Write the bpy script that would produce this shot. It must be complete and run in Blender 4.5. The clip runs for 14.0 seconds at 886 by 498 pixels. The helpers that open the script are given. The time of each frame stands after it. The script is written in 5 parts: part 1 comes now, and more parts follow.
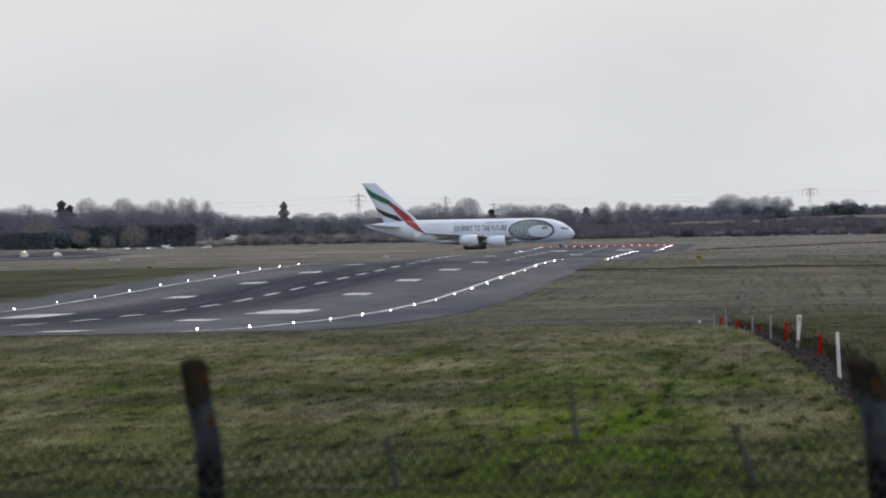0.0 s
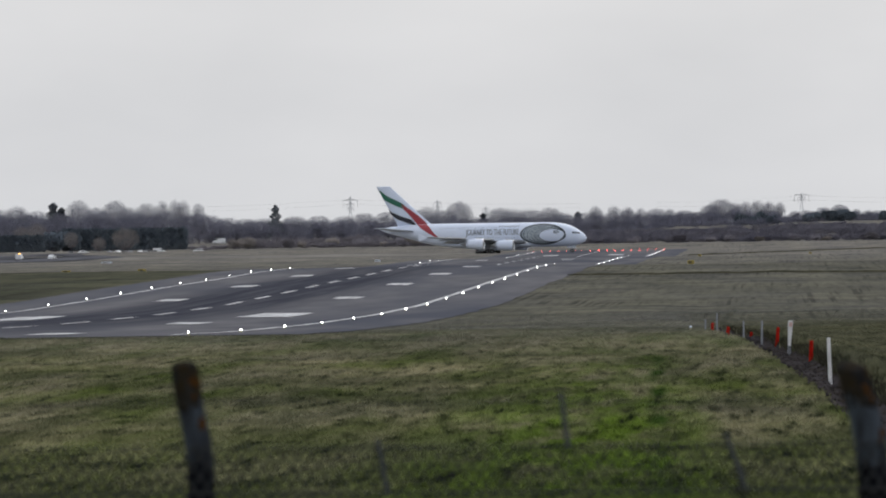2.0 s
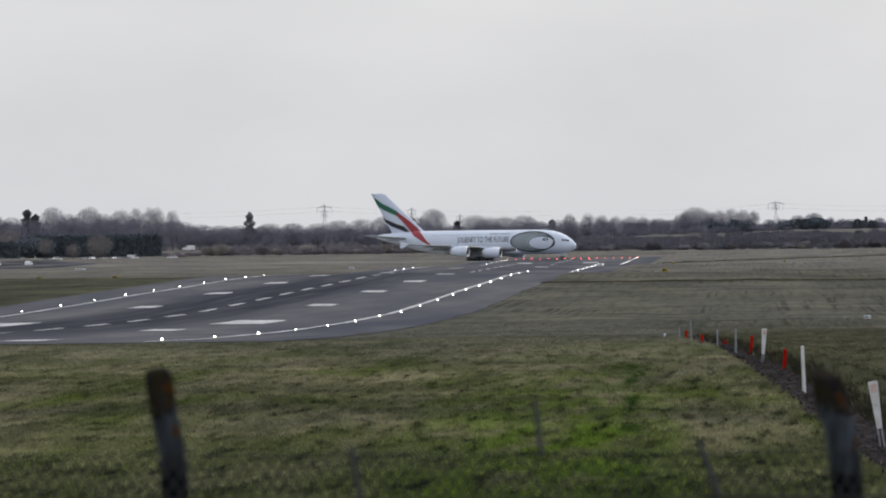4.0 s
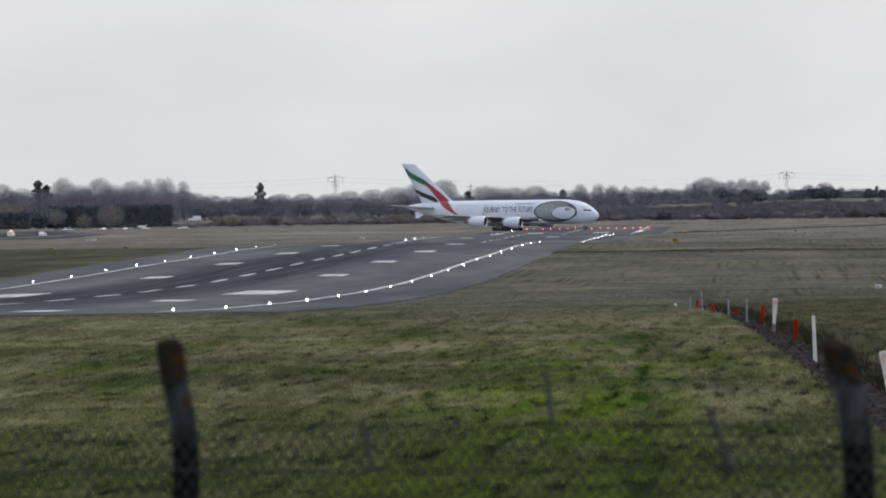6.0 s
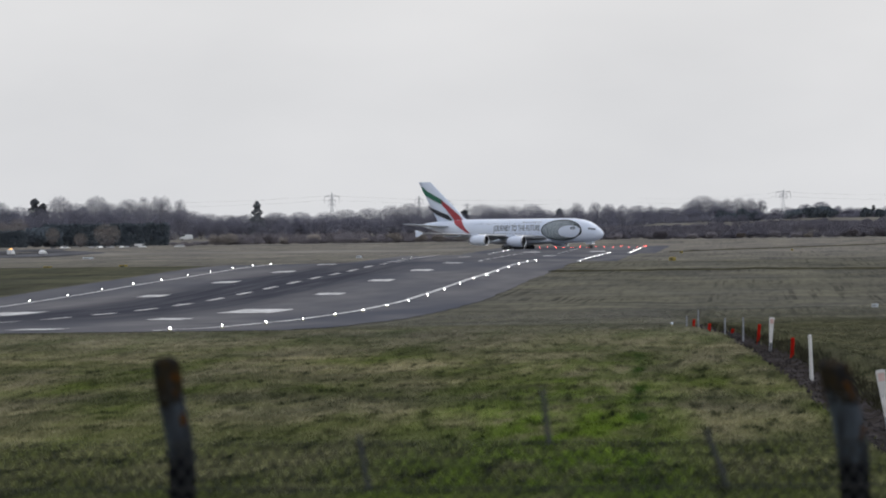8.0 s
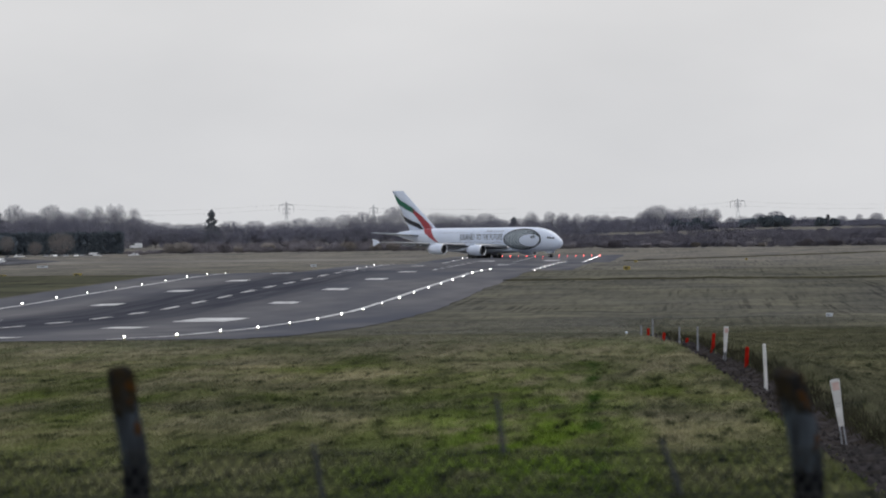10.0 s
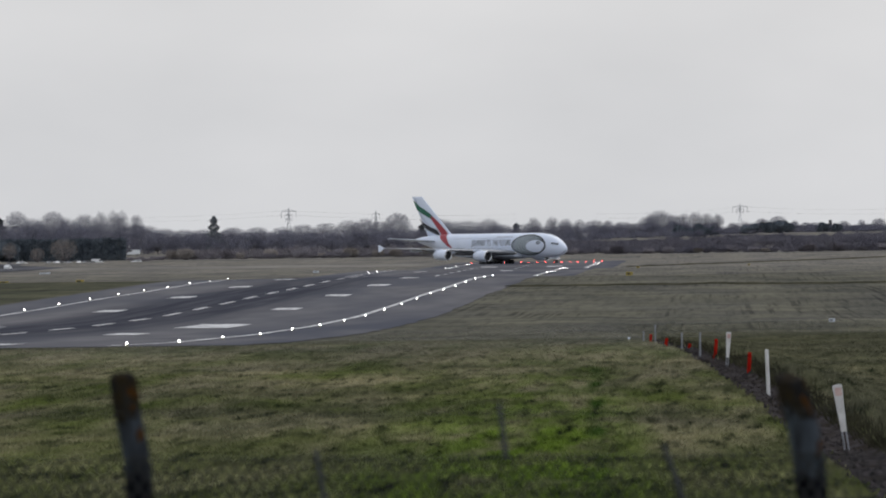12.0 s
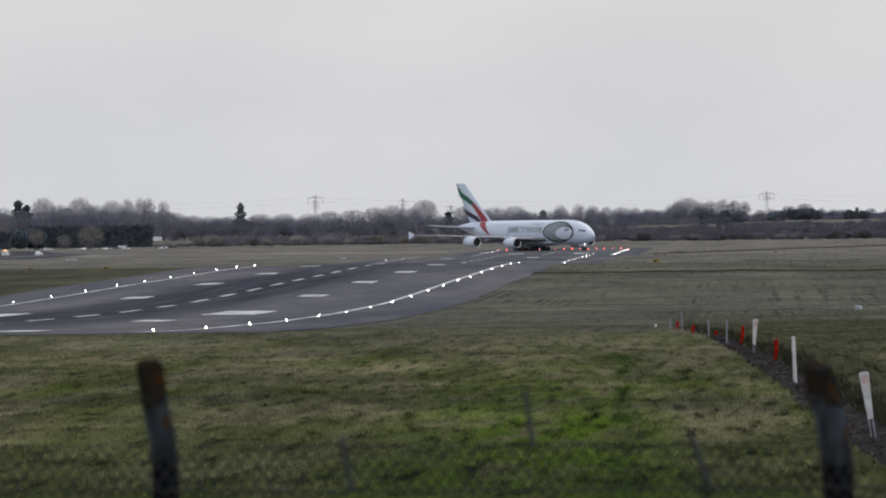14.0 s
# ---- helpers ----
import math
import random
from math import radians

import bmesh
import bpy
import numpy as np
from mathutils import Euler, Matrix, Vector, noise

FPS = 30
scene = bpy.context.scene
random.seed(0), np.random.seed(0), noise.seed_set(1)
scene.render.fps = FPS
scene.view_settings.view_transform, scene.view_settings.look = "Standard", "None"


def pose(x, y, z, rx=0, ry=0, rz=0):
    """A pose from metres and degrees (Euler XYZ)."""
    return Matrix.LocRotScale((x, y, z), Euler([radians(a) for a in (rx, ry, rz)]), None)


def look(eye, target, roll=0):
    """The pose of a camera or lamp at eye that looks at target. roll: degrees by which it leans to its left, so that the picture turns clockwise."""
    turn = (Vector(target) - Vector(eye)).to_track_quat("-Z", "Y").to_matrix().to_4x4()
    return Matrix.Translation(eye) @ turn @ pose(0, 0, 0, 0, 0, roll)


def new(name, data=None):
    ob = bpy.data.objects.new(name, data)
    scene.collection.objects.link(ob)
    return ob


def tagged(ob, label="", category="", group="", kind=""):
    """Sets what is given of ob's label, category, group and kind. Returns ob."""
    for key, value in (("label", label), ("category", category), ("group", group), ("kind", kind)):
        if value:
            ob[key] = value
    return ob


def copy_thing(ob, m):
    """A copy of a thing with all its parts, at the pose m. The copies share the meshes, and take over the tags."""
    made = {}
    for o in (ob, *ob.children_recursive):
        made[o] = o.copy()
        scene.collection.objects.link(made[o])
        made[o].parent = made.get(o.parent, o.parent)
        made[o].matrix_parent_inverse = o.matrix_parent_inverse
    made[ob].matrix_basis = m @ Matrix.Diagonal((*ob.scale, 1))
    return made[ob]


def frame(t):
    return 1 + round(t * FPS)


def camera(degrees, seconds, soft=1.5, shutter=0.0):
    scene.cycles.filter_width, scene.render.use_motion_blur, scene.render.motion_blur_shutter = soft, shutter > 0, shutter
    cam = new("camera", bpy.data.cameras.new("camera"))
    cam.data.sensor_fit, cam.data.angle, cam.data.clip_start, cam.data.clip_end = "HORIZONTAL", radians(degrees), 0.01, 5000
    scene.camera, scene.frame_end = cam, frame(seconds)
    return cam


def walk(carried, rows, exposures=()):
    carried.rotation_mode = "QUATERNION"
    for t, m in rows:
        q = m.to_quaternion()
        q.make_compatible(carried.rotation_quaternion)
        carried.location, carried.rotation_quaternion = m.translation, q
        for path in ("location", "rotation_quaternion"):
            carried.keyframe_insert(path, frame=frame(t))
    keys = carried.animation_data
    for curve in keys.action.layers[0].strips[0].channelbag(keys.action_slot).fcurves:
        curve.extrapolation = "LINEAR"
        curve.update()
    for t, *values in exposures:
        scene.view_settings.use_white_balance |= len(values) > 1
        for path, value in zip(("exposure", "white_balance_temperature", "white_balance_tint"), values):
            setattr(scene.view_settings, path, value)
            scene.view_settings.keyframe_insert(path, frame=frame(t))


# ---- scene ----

# ---------------------------------------------------------------- camera
# x across the runway, y along it, z up; the eye stands on a bank behind a field fence
EYE = (0.0, 0.0, 6.1)
cam = camera(5.484, 14.0, soft=2.0)
cam.data.dof.use_dof = True
cam.data.dof.focus_distance = 2600.0
cam.data.dof.aperture_fstop = 9.5
# seconds, turn to the left, tilt, lean (degrees)
AIM = [(0, -2.0980, -0.1096, -1.050), (0.5, -2.0352, -0.0122, -0.871), (1, -2.0453, 0.0024, -0.925),
       (1.5, -1.9550, -0.0033, -0.832), (2, -2.0453, -0.0849, -0.809), (2.5, -1.9405, 0.0192, -0.752),
       (3, -1.8398, 0.0689, -0.707), (5.5, -2.0037, -0.2420, -0.670), (6, -1.9537, -0.2250, -0.760),
       (6.5, -2.0288, -0.2053, -0.643), (7, -2.0554, -0.2060, -0.664), (7.5, -2.0409, -0.2193, -0.747),
       (8, -1.9310, -0.1094, -0.709), (10.5, -1.6358, -0.0272, -0.668), (11, -1.6446, 0.0098, -0.679),
       (11.5, -1.6368, -0.0018, -0.663), (12, -1.6627, -0.0201, -0.738), (12.5, -1.6477, -0.0124, -0.663),
       (13, -1.6446, -0.0165, -0.714), (13.5, -1.9291, -0.0845, -0.763), (14, -1.8293, -0.0992, -0.681)]


def aimed(turn, tilt, lean):
    return look(EYE, (EYE[0] + math.tan(radians(turn)) * 1000, EYE[1] + 1000, EYE[2] + math.tan(radians(tilt)) * 1000), lean)


EXPOSURE = [(0, 0.06), (1.5, 0.02), (3, -0.02), (5.5, 0.08), (7, 0.10), (8, 0.06), (11, -0.05), (14, -0.06)]
walk(cam, [(t, aimed(a, b, c)) for t, a, b, c in AIM], EXPOSURE)

# ---------------------------------------------------------------- sky and sun
SUN_AZ, SUN_EL = radians(25), radians(52)
world = bpy.data.worlds.new("overcast_sky")
scene.world = world
world.use_nodes = True
wn, wl = world.node_tree.nodes, world.node_tree.links
wn.clear()
w_out = wn.new("ShaderNodeOutputWorld")
sky = wn.new("ShaderNodeTexSky")
sky.sky_type, sky.sun_disc, sky.sun_elevation, sky.sun_rotation = "NISHITA", False, SUN_EL, SUN_AZ
sky.dust_density = 4.0
bg_sky = wn.new("ShaderNodeBackground")
bg_sky.inputs[1].default_value = 0.03
wl.new(sky.outputs[0], bg_sky.inputs[0])
w_co = wn.new("ShaderNodeTexCoord")
w_map = wn.new("ShaderNodeMapping")
w_map.inputs["Scale"].default_value = (11, 11, 26)
wl.new(w_co.outputs["Generated"], w_map.inputs[0])
w_noise = wn.new("ShaderNodeTexNoise")
w_noise.inputs["Scale"].default_value = 2.2
w_noise.inputs["Detail"].default_value = 5
w_noise.inputs["Roughness"].default_value = 0.45
wl.new(w_map.outputs[0], w_noise.inputs[0])
w_ramp = wn.new("ShaderNodeValToRGB")
w_ramp.color_ramp.elements[0].position, w_ramp.color_ramp.elements[0].color = 0.25, (0.602, 0.622, 0.658, 1)
w_ramp.color_ramp.elements[1].position, w_ramp.color_ramp.elements[1].color = 0.75, (0.715, 0.730, 0.762, 1)
wl.new(w_noise.outputs[0], w_ramp.inputs[0])
bg_cloud = wn.new("ShaderNodeBackground")
bg_cloud.inputs[1].default_value = 0.94
wl.new(w_ramp.outputs[0], bg_cloud.inputs[0])
w_add = wn.new("ShaderNodeAddShader")
wl.new(bg_sky.outputs[0], w_add.inputs[0])
wl.new(bg_cloud.outputs[0], w_add.inputs[1])
wl.new(w_add.outputs[0], w_out.inputs[0])

sun_data = bpy.data.lights.new("sun", "SUN")
sun_data.energy, sun_data.angle, sun_data.color = 0.5, radians(35), (1.0, 0.99, 0.98)
sun = new("sun", sun_data)
sun.matrix_world = look((0, 0, 300), (0 - math.sin(SUN_AZ) * 100, -math.cos(SUN_AZ) * 100, 300 - math.tan(SUN_EL) * 100))


# ---------------------------------------------------------------- materials
def mat(name, base, rough=0.7, metal=0.0, glow=None, strength=0.0):
    m = bpy.data.materials.new(name)
    m.use_nodes = True
    b = m.node_tree.nodes["Principled BSDF"]
    b.inputs["Base Color"].default_value = (*base, 1)
    b.inputs["Roughness"].default_value = rough
    b.inputs["Metallic"].default_value = metal
    if glow:
        b.inputs["Emission Color"].default_value = (*glow, 1)
        b.inputs["Emission Strength"].default_value = strength
    return m


def grained(name, dark, light, scale, rough=0.7, metal=0.0, stretch=(1, 1, 1), bump=0.0, detail=6, dark2=None, scale2=0.0, spread=0.0):
    """Two tones mixed by noise at world scale, a second larger stain, and a random shade for each piece."""
    m = mat(name, light, rough, metal)
    n, l = m.node_tree.nodes, m.node_tree.links
    b = n["Principled BSDF"]
    if rough > 0.8:
        b.inputs["Specular IOR Level"].default_value = 0.0
    geo = n.new("ShaderNodeNewGeometry")
    mp = n.new("ShaderNodeMapping")
    mp.inputs["Scale"].default_value = stretch
    l.new(geo.outputs["Position"], mp.inputs[0])
    tex = n.new("ShaderNodeTexNoise")
    tex.inputs["Scale"].default_value = scale
    tex.inputs["Detail"].default_value = detail
    l.new(mp.outputs[0], tex.inputs[0])
    ramp = n.new("ShaderNodeValToRGB")
    ramp.color_ramp.elements[0].position, ramp.color_ramp.elements[0].color = 0.32, (*dark, 1)
    ramp.color_ramp.elements[1].position, ramp.color_ramp.elements[1].color = 0.68, (*light, 1)
    l.new(tex.outputs[0], ramp.inputs[0])
    colour = ramp.outputs[0]
    if dark2:
        tex2 = n.new("ShaderNodeTexNoise")
        tex2.inputs["Scale"].default_value = scale2
        tex2.inputs["Detail"].default_value = 4
        l.new(mp.outputs[0], tex2.inputs[0])
        r2 = n.new("ShaderNodeValToRGB")
        r2.color_ramp.elements[0].position, r2.color_ramp.elements[1].position = 0.42, 0.62
        l.new(tex2.outputs[0], r2.inputs[0])
        mx = n.new("ShaderNodeMix")
        mx.data_type = "RGBA"
        l.new(r2.outputs[0], mx.inputs[0])
        l.new(colour, mx.inputs[6])
        mx.inputs[7].default_value = (*dark2, 1)
        colour = mx.outputs[2]
    if spread:
        rnd = n.new("ShaderNodeMath")
        rnd.operation = "MULTIPLY_ADD"
        l.new(geo.outputs["Random Per Island"], rnd.inputs[0])
        rnd.inputs[1].default_value, rnd.inputs[2].default_value = spread, 1 - spread / 2
        mul = n.new("ShaderNodeMix")
        mul.data_type, mul.blend_type = "RGBA", "MULTIPLY"
        mul.inputs[0].default_value = 1.0
        l.new(colour, mul.inputs[6])
        l.new(rnd.outputs[0], mul.inputs[7])
        colour = mul.outputs[2]
    l.new(colour, b.inputs["Base Color"])
    if bump:
        bp = n.new("ShaderNodeBump")
        bp.inputs["Strength"].default_value = bump
        l.new(tex.outputs[0], bp.inputs["Height"])
        l.new(bp.outputs[0], b.inputs["Normal"])
    return m


def grass_material(name, spread=0.0, lift=1.0):
    """Winter airfield grass: green sward with straw-coloured patches and painted dark shade between tufts."""
    m = mat(name, (0.1, 0.11, 0.05), 0.9)
    n, l = m.node_tree.nodes, m.node_tree.links
    b = n["Principled BSDF"]
    b.inputs["Specular IOR Level"].default_value = 0.0
    geo = n.new("ShaderNodeNewGeometry")

    def noise_at(stretch, scale, lo, hi, detail=5, rough=0.55):
        mp = n.new("ShaderNodeMapping")
        mp.inputs["Scale"].default_value = stretch
        l.new(geo.outputs["Position"], mp.inputs[0])
        tex = n.new("ShaderNodeTexNoise")
        tex.inputs["Scale"].default_value, tex.inputs["Detail"].default_value, tex.inputs["Roughness"].default_value = scale, detail, rough
        l.new(mp.outputs[0], tex.inputs[0])
        rg = n.new("ShaderNodeMapRange")
        rg.inputs[1].default_value, rg.inputs[2].default_value = lo, hi
        l.new(tex.outputs[0], rg.inputs[0])
        return rg.outputs[0]

    def mixed(fac, a, c, mode="MIX"):
        mx = n.new("ShaderNodeMix")
        mx.data_type, mx.blend_type = "RGBA", mode
        for k, v in ((0, fac), (6, a), (7, c)):
            if isinstance(v, (tuple, float)):
                mx.inputs[k].default_value = v if k == 0 else (*v, 1)
            else:
                l.new(v, mx.inputs[k])
        return mx.outputs[2]

    def ramp_y(lo, hi):
        sep = n.new("ShaderNodeSeparateXYZ")
        l.new(geo.outputs["Position"], sep.inputs[0])
        rg = n.new("ShaderNodeMapRange")
        rg.inputs[1].default_value, rg.inputs[2].default_value = lo, hi
        l.new(sep.outputs[1], rg.inputs[0])
        return rg.outputs[0]

    green, straw, tuft_shade = (0.071 * lift, 0.087 * lift, 0.027 * lift), (0.168 * lift, 0.155 * lift, 0.098 * lift), (0.011 * lift, 0.015 * lift, 0.008 * lift)

    def both(a, b2):
        q = n.new("ShaderNodeMath")
        q.operation = "MULTIPLY"
        l.new(a, q.inputs[0])
        l.new(b2, q.inputs[1])
        return q.outputs[0]

    def ramp_across(turned, *steps):
        """A product of ramps over the way across the field, measured square to the old wheel track."""
        sep = n.new("ShaderNodeSeparateXYZ")
        l.new(geo.outputs["Position"], sep.inputs[0])
        q = n.new("ShaderNodeMath")
        q.operation = "MULTIPLY_ADD"
        l.new(sep.outputs[1], q.inputs[0])
        q.inputs[1].default_value = turned
        l.new(sep.outputs[0], q.inputs[2])
        made = None
        for lo, hi in steps:
            rg = n.new("ShaderNodeMapRange")
            rg.inputs[1].default_value, rg.inputs[2].default_value = lo, hi
            l.new(q.outputs[0], rg.inputs[0])
            made = both(made, rg.outputs[0]) if made else rg.outputs[0]
        return made
    c = mixed(noise_at((0.24, 0.018, 0.1), 1.0, 0.40, 0.66), straw, green)
    c = mixed(both(ramp_y(330, 215), noise_at((0.30, 0.03, 0.1), 1.0, 0.25, 0.60)), c, green)
    # a lush strip along an old wheel track, thinner towards the runway
    strip_fac = both(ramp_across(0.0126, (-8.5, -3.5), (2.2, 0.2)), ramp_y(500, 300))
    c = mixed(both(strip_fac, noise_at((0.7, 0.045, 0.1), 1.0, 0.36, 0.56)), c, (0.080 * lift, 0.118 * lift, 0.020 * lift))
    track = both(ramp_across(0.0126, (-0.55, -0.15), (0.5, 0.1)), ramp_y(520, 470))
    c = mixed(both(track, noise_at((0.6, 0.05, 0.1), 1.0, 0.44, 0.60)), c, (0.028 * lift, 0.052 * lift, 0.012 * lift))
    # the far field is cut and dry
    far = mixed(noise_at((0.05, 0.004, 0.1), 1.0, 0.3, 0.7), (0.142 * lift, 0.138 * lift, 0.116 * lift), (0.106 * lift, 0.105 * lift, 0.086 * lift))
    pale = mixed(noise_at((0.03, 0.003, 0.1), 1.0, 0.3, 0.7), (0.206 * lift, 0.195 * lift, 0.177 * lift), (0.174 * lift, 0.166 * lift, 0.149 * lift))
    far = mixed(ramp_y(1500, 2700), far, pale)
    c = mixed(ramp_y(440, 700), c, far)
    # the verge west of the runway is green
    c = mixed(both(both(ramp_across(0.0, (-92.0, -95.0)), ramp_y(2070, 2040)), ramp_y(700, 760)), c, mixed(noise_at((0.08, 0.01, 0.1), 1.0, 0.35, 0.65), (0.072 * lift, 0.076 * lift, 0.056 * lift), (0.094 * lift, 0.094 * lift, 0.068 * lift)))
    # ranker, darker growth beyond the ditch
    c = mixed(both(both(ramp_across(0.0245, (11.2, 12.6)), ramp_y(900, 600)), noise_at((0.4, 0.04, 0.1), 1.0, 0.2, 0.5)), c, (0.082 * lift, 0.081 * lift, 0.052 * lift))
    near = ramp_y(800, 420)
    # bands left by mowing across the field
    c = mixed(noise_at((0.035, 0.05, 0.1), 1.0, 0.36, 0.64, 4, 0.65), mixed(1.0, c, (0.78, 0.78, 0.80), "MULTIPLY"), mixed(1.0, c, (1.20, 1.19, 1.17), "MULTIPLY"))
    # shade in the gaps between tussocks, painted as dark specks and broader streaks
    c = mixed(both(noise_at((1.5, 0.085, 0.5), 1.0, 0.48, 0.68, 4, 0.65), near), c, tuft_shade)
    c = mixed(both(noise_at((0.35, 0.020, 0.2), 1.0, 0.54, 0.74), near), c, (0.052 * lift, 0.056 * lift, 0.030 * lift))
    # mower and wheel furrows that run with the runway
    furrow = n.new("ShaderNodeMath")
    furrow.operation = "MULTIPLY"
    l.new(noise_at((1.7, 0.006, 0.2), 1.0, 0.55, 0.63, 2), furrow.inputs[0])
    l.new(noise_at((0.05, 0.009, 0.2), 1.0, 0.50, 0.57, 2), furrow.inputs[1])
    c = mixed(both(furrow.outputs[0], ramp_y(660, 900)), c, mixed(1.0, c, (0.60, 0.60, 0.63), "MULTIPLY"))
    # short stubble left by the mower
    c = mixed(both(noise_at((1.1, 0.03, 0.2), 1.0, 0.46, 0.66, 5, 0.65), ramp_y(480, 640)), c, mixed(1.0, c, (0.72, 0.73, 0.76), "MULTIPLY"))
    # broad lush and thin areas
    broad = noise_at((0.07, 0.013, 0.1), 1.0, 0.38, 0.62, 3)
    c = mixed(broad, mixed(1.0, c, (0.84, 0.85, 0.88), "MULTIPLY"), mixed(1.0, c, (1.13, 1.12, 1.06), "MULTIPLY"))
    fine = noise_at((6, 1.2, 6), 1.0, 0.25, 0.75, 8, 0.7)
    c = mixed(fine, mixed(1.0, c, (0.8, 0.8, 0.8), "MULTIPLY"), mixed(1.0, c, (1.18, 1.18, 1.18), "MULTIPLY"))
    if spread:
        rnd = n.new("ShaderNodeMapRange")
        rnd.inputs[3].default_value, rnd.inputs[4].default_value = 1 - spread, 1 + spread
        l.new(geo.outputs["Random Per Island"], rnd.inputs[0])
        c = mixed(1.0, c, rnd.outputs[0], "MULTIPLY")
    l.new(c, b.inputs["Base Color"])
    bp = n.new("ShaderNodeBump")
    bp.inputs["Strength"].default_value = 0.5
    l.new(fine, bp.inputs["Height"])
    l.new(bp.outputs[0], b.inputs["Normal"])
    return m


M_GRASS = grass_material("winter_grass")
# same grass with its colour raised 1.9 times to offset the blades' self-shading
M_TUFT = grass_material("brightened_grass_blades", 0.14, 1.9)
M_ASPHALT = grained("worn_asphalt", (0.105, 0.107, 0.120), (0.140, 0.142, 0.156), 0.25, 0.85, 0, (1, 0.08, 1), 0.1, 6, (0.052, 0.053, 0.058), 0.05)


def rubber_worn(m, mid):
    """Tyre rubber laid down in the touchdown zone, in long streaks on both sides of the centre line."""
    n, l = m.node_tree.nodes, m.node_tree.links
    b = n["Principled BSDF"]
    base = b.inputs["Base Color"].links[0].from_socket
    geo = n.new("ShaderNodeNewGeometry")
    sep = n.new("ShaderNodeSeparateXYZ")
    l.new(geo.outputs["Position"], sep.inputs[0])

    def math_node(op, a, c):
        q = n.new("ShaderNodeMath")
        q.operation = op
        for k, v in enumerate((a, c)):
            if isinstance(v, (int, float)):
                q.inputs[k].default_value = v
            else:
                l.new(v, q.inputs[k])
        return q.outputs[0]

    def ranged(v, a, c, d, e):
        q = n.new("ShaderNodeMapRange")
        for k, w in enumerate((a, c, d, e)):
            q.inputs[k + 1].default_value = w
        l.new(v, q.inputs[0])
        return q.outputs[0]
    mp = n.new("ShaderNodeMapping")
    mp.inputs["Scale"].default_value = (0.7, 0.008, 1)
    l.new(geo.outputs["Position"], mp.inputs[0])
    tex = n.new("ShaderNodeTexNoise")
    tex.inputs["Scale"].default_value, tex.inputs["Detail"].default_value = 1.0, 5
    l.new(mp.outputs[0], tex.inputs[0])
    off = math_node("ABSOLUTE", math_node("SUBTRACT", sep.outputs[0], mid), 0.0)
    side = ranged(off, 12.5, 6.0, 0.0, 1.0)
    along = math_node("MULTIPLY", ranged(sep.outputs[1], 600, 860, 0.25, 1.0), ranged(sep.outputs[1], 1350, 1750, 1.0, 0.25))
    fac = math_node("MULTIPLY", math_node("MULTIPLY", side, along), ranged(tex.outputs[0], 0.3, 0.6, 0.55, 1.0))
    mx = n.new("ShaderNodeMix")
    mx.data_type = "RGBA"
    l.new(fac, mx.inputs[0])
    l.new(base, mx.inputs[6])
    mx.inputs[7].default_value = (0.051, 0.054, 0.068, 1)
    l.new(mx.outputs[2], b.inputs["Base Color"])


M_RUNWAY = grained("worn_runway_asphalt", (0.126, 0.126, 0.137), (0.166, 0.163, 0.172), 0.25, 0.88, 0, (1, 0.08, 1), 0.1, 6, (0.092, 0.097, 0.116), 0.05)
rubber_worn(M_RUNWAY, -63.5)
M_CONCRETE = grained("pale_worn_concrete", (0.20, 0.19, 0.17), (0.25, 0.238, 0.215), 0.1, 0.88, 0, (1, 0.1, 1), 0.1, 6, (0.17, 0.163, 0.15), 0.03)
M_PAINT = grained("runway_paint", (0.42, 0.43, 0.44), (0.66, 0.67, 0.68), 0.5, 0.6, 0, (1, 0.1, 1), 0, 6, (0.3, 0.3, 0.31), 0.9)
M_EARTH = grained("wet_earth", (0.024, 0.022, 0.024), (0.066, 0.060, 0.062), 1.6, 0.85, 0, (1, 0.5, 1), 0.6, 8, (0.03, 0.026, 0.023), 0.5, 0.5)
M_WEED = grained("dark_weeds", (0.030, 0.030, 0.020), (0.068, 0.064, 0.042), 0.5, 0.9, 0, (1, 0.2, 1), 0.3)
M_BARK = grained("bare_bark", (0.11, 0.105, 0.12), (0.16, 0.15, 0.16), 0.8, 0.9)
# distance haze is mixed into twigs, scrub, bank, conifers and evergreens: paler, bluer
M_TWIG = grained("hazed_winter_twigs", (0.165, 0.168, 0.214), (0.230, 0.228, 0.275), 0.05, 0.9, spread=0.25)
M_SCRUB = grained("hazed_winter_scrub", (0.190, 0.180, 0.205), (0.265, 0.245, 0.262), 0.06, 0.9, spread=0.25)
M_BANK = grained("hazed_bank_undergrowth", (0.150, 0.146, 0.178), (0.205, 0.196, 0.225), 0.06, 0.9, spread=0.2)
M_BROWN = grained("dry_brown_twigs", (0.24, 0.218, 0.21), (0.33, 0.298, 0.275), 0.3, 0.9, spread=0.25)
M_CONIFER = grained("hazed_conifer_needles", (0.125, 0.138, 0.155), (0.180, 0.192, 0.205), 0.4, 0.85, spread=0.5)
M_EVERGREEN = grained("hazed_evergreen", (0.115, 0.138, 0.165), (0.160, 0.185, 0.210), 0.3, 0.85, spread=0.3)
M_WHITE = grained("white_aircraft_paint", (0.70, 0.77, 0.91), (0.76, 0.82, 0.94), 0.25, 0.32)
M_BELLY = grained("grey_aircraft_paint", (0.46, 0.50, 0.57), (0.54, 0.58, 0.65), 0.3, 0.4)
M_WING = grained("grey_wing_skin", (0.26, 0.27, 0.29), (0.36, 0.37, 0.39), 0.4, 0.4, 0.2)
M_LIP = mat("bare_metal_lip", (0.7, 0.71, 0.73), 0.25, 0.9)
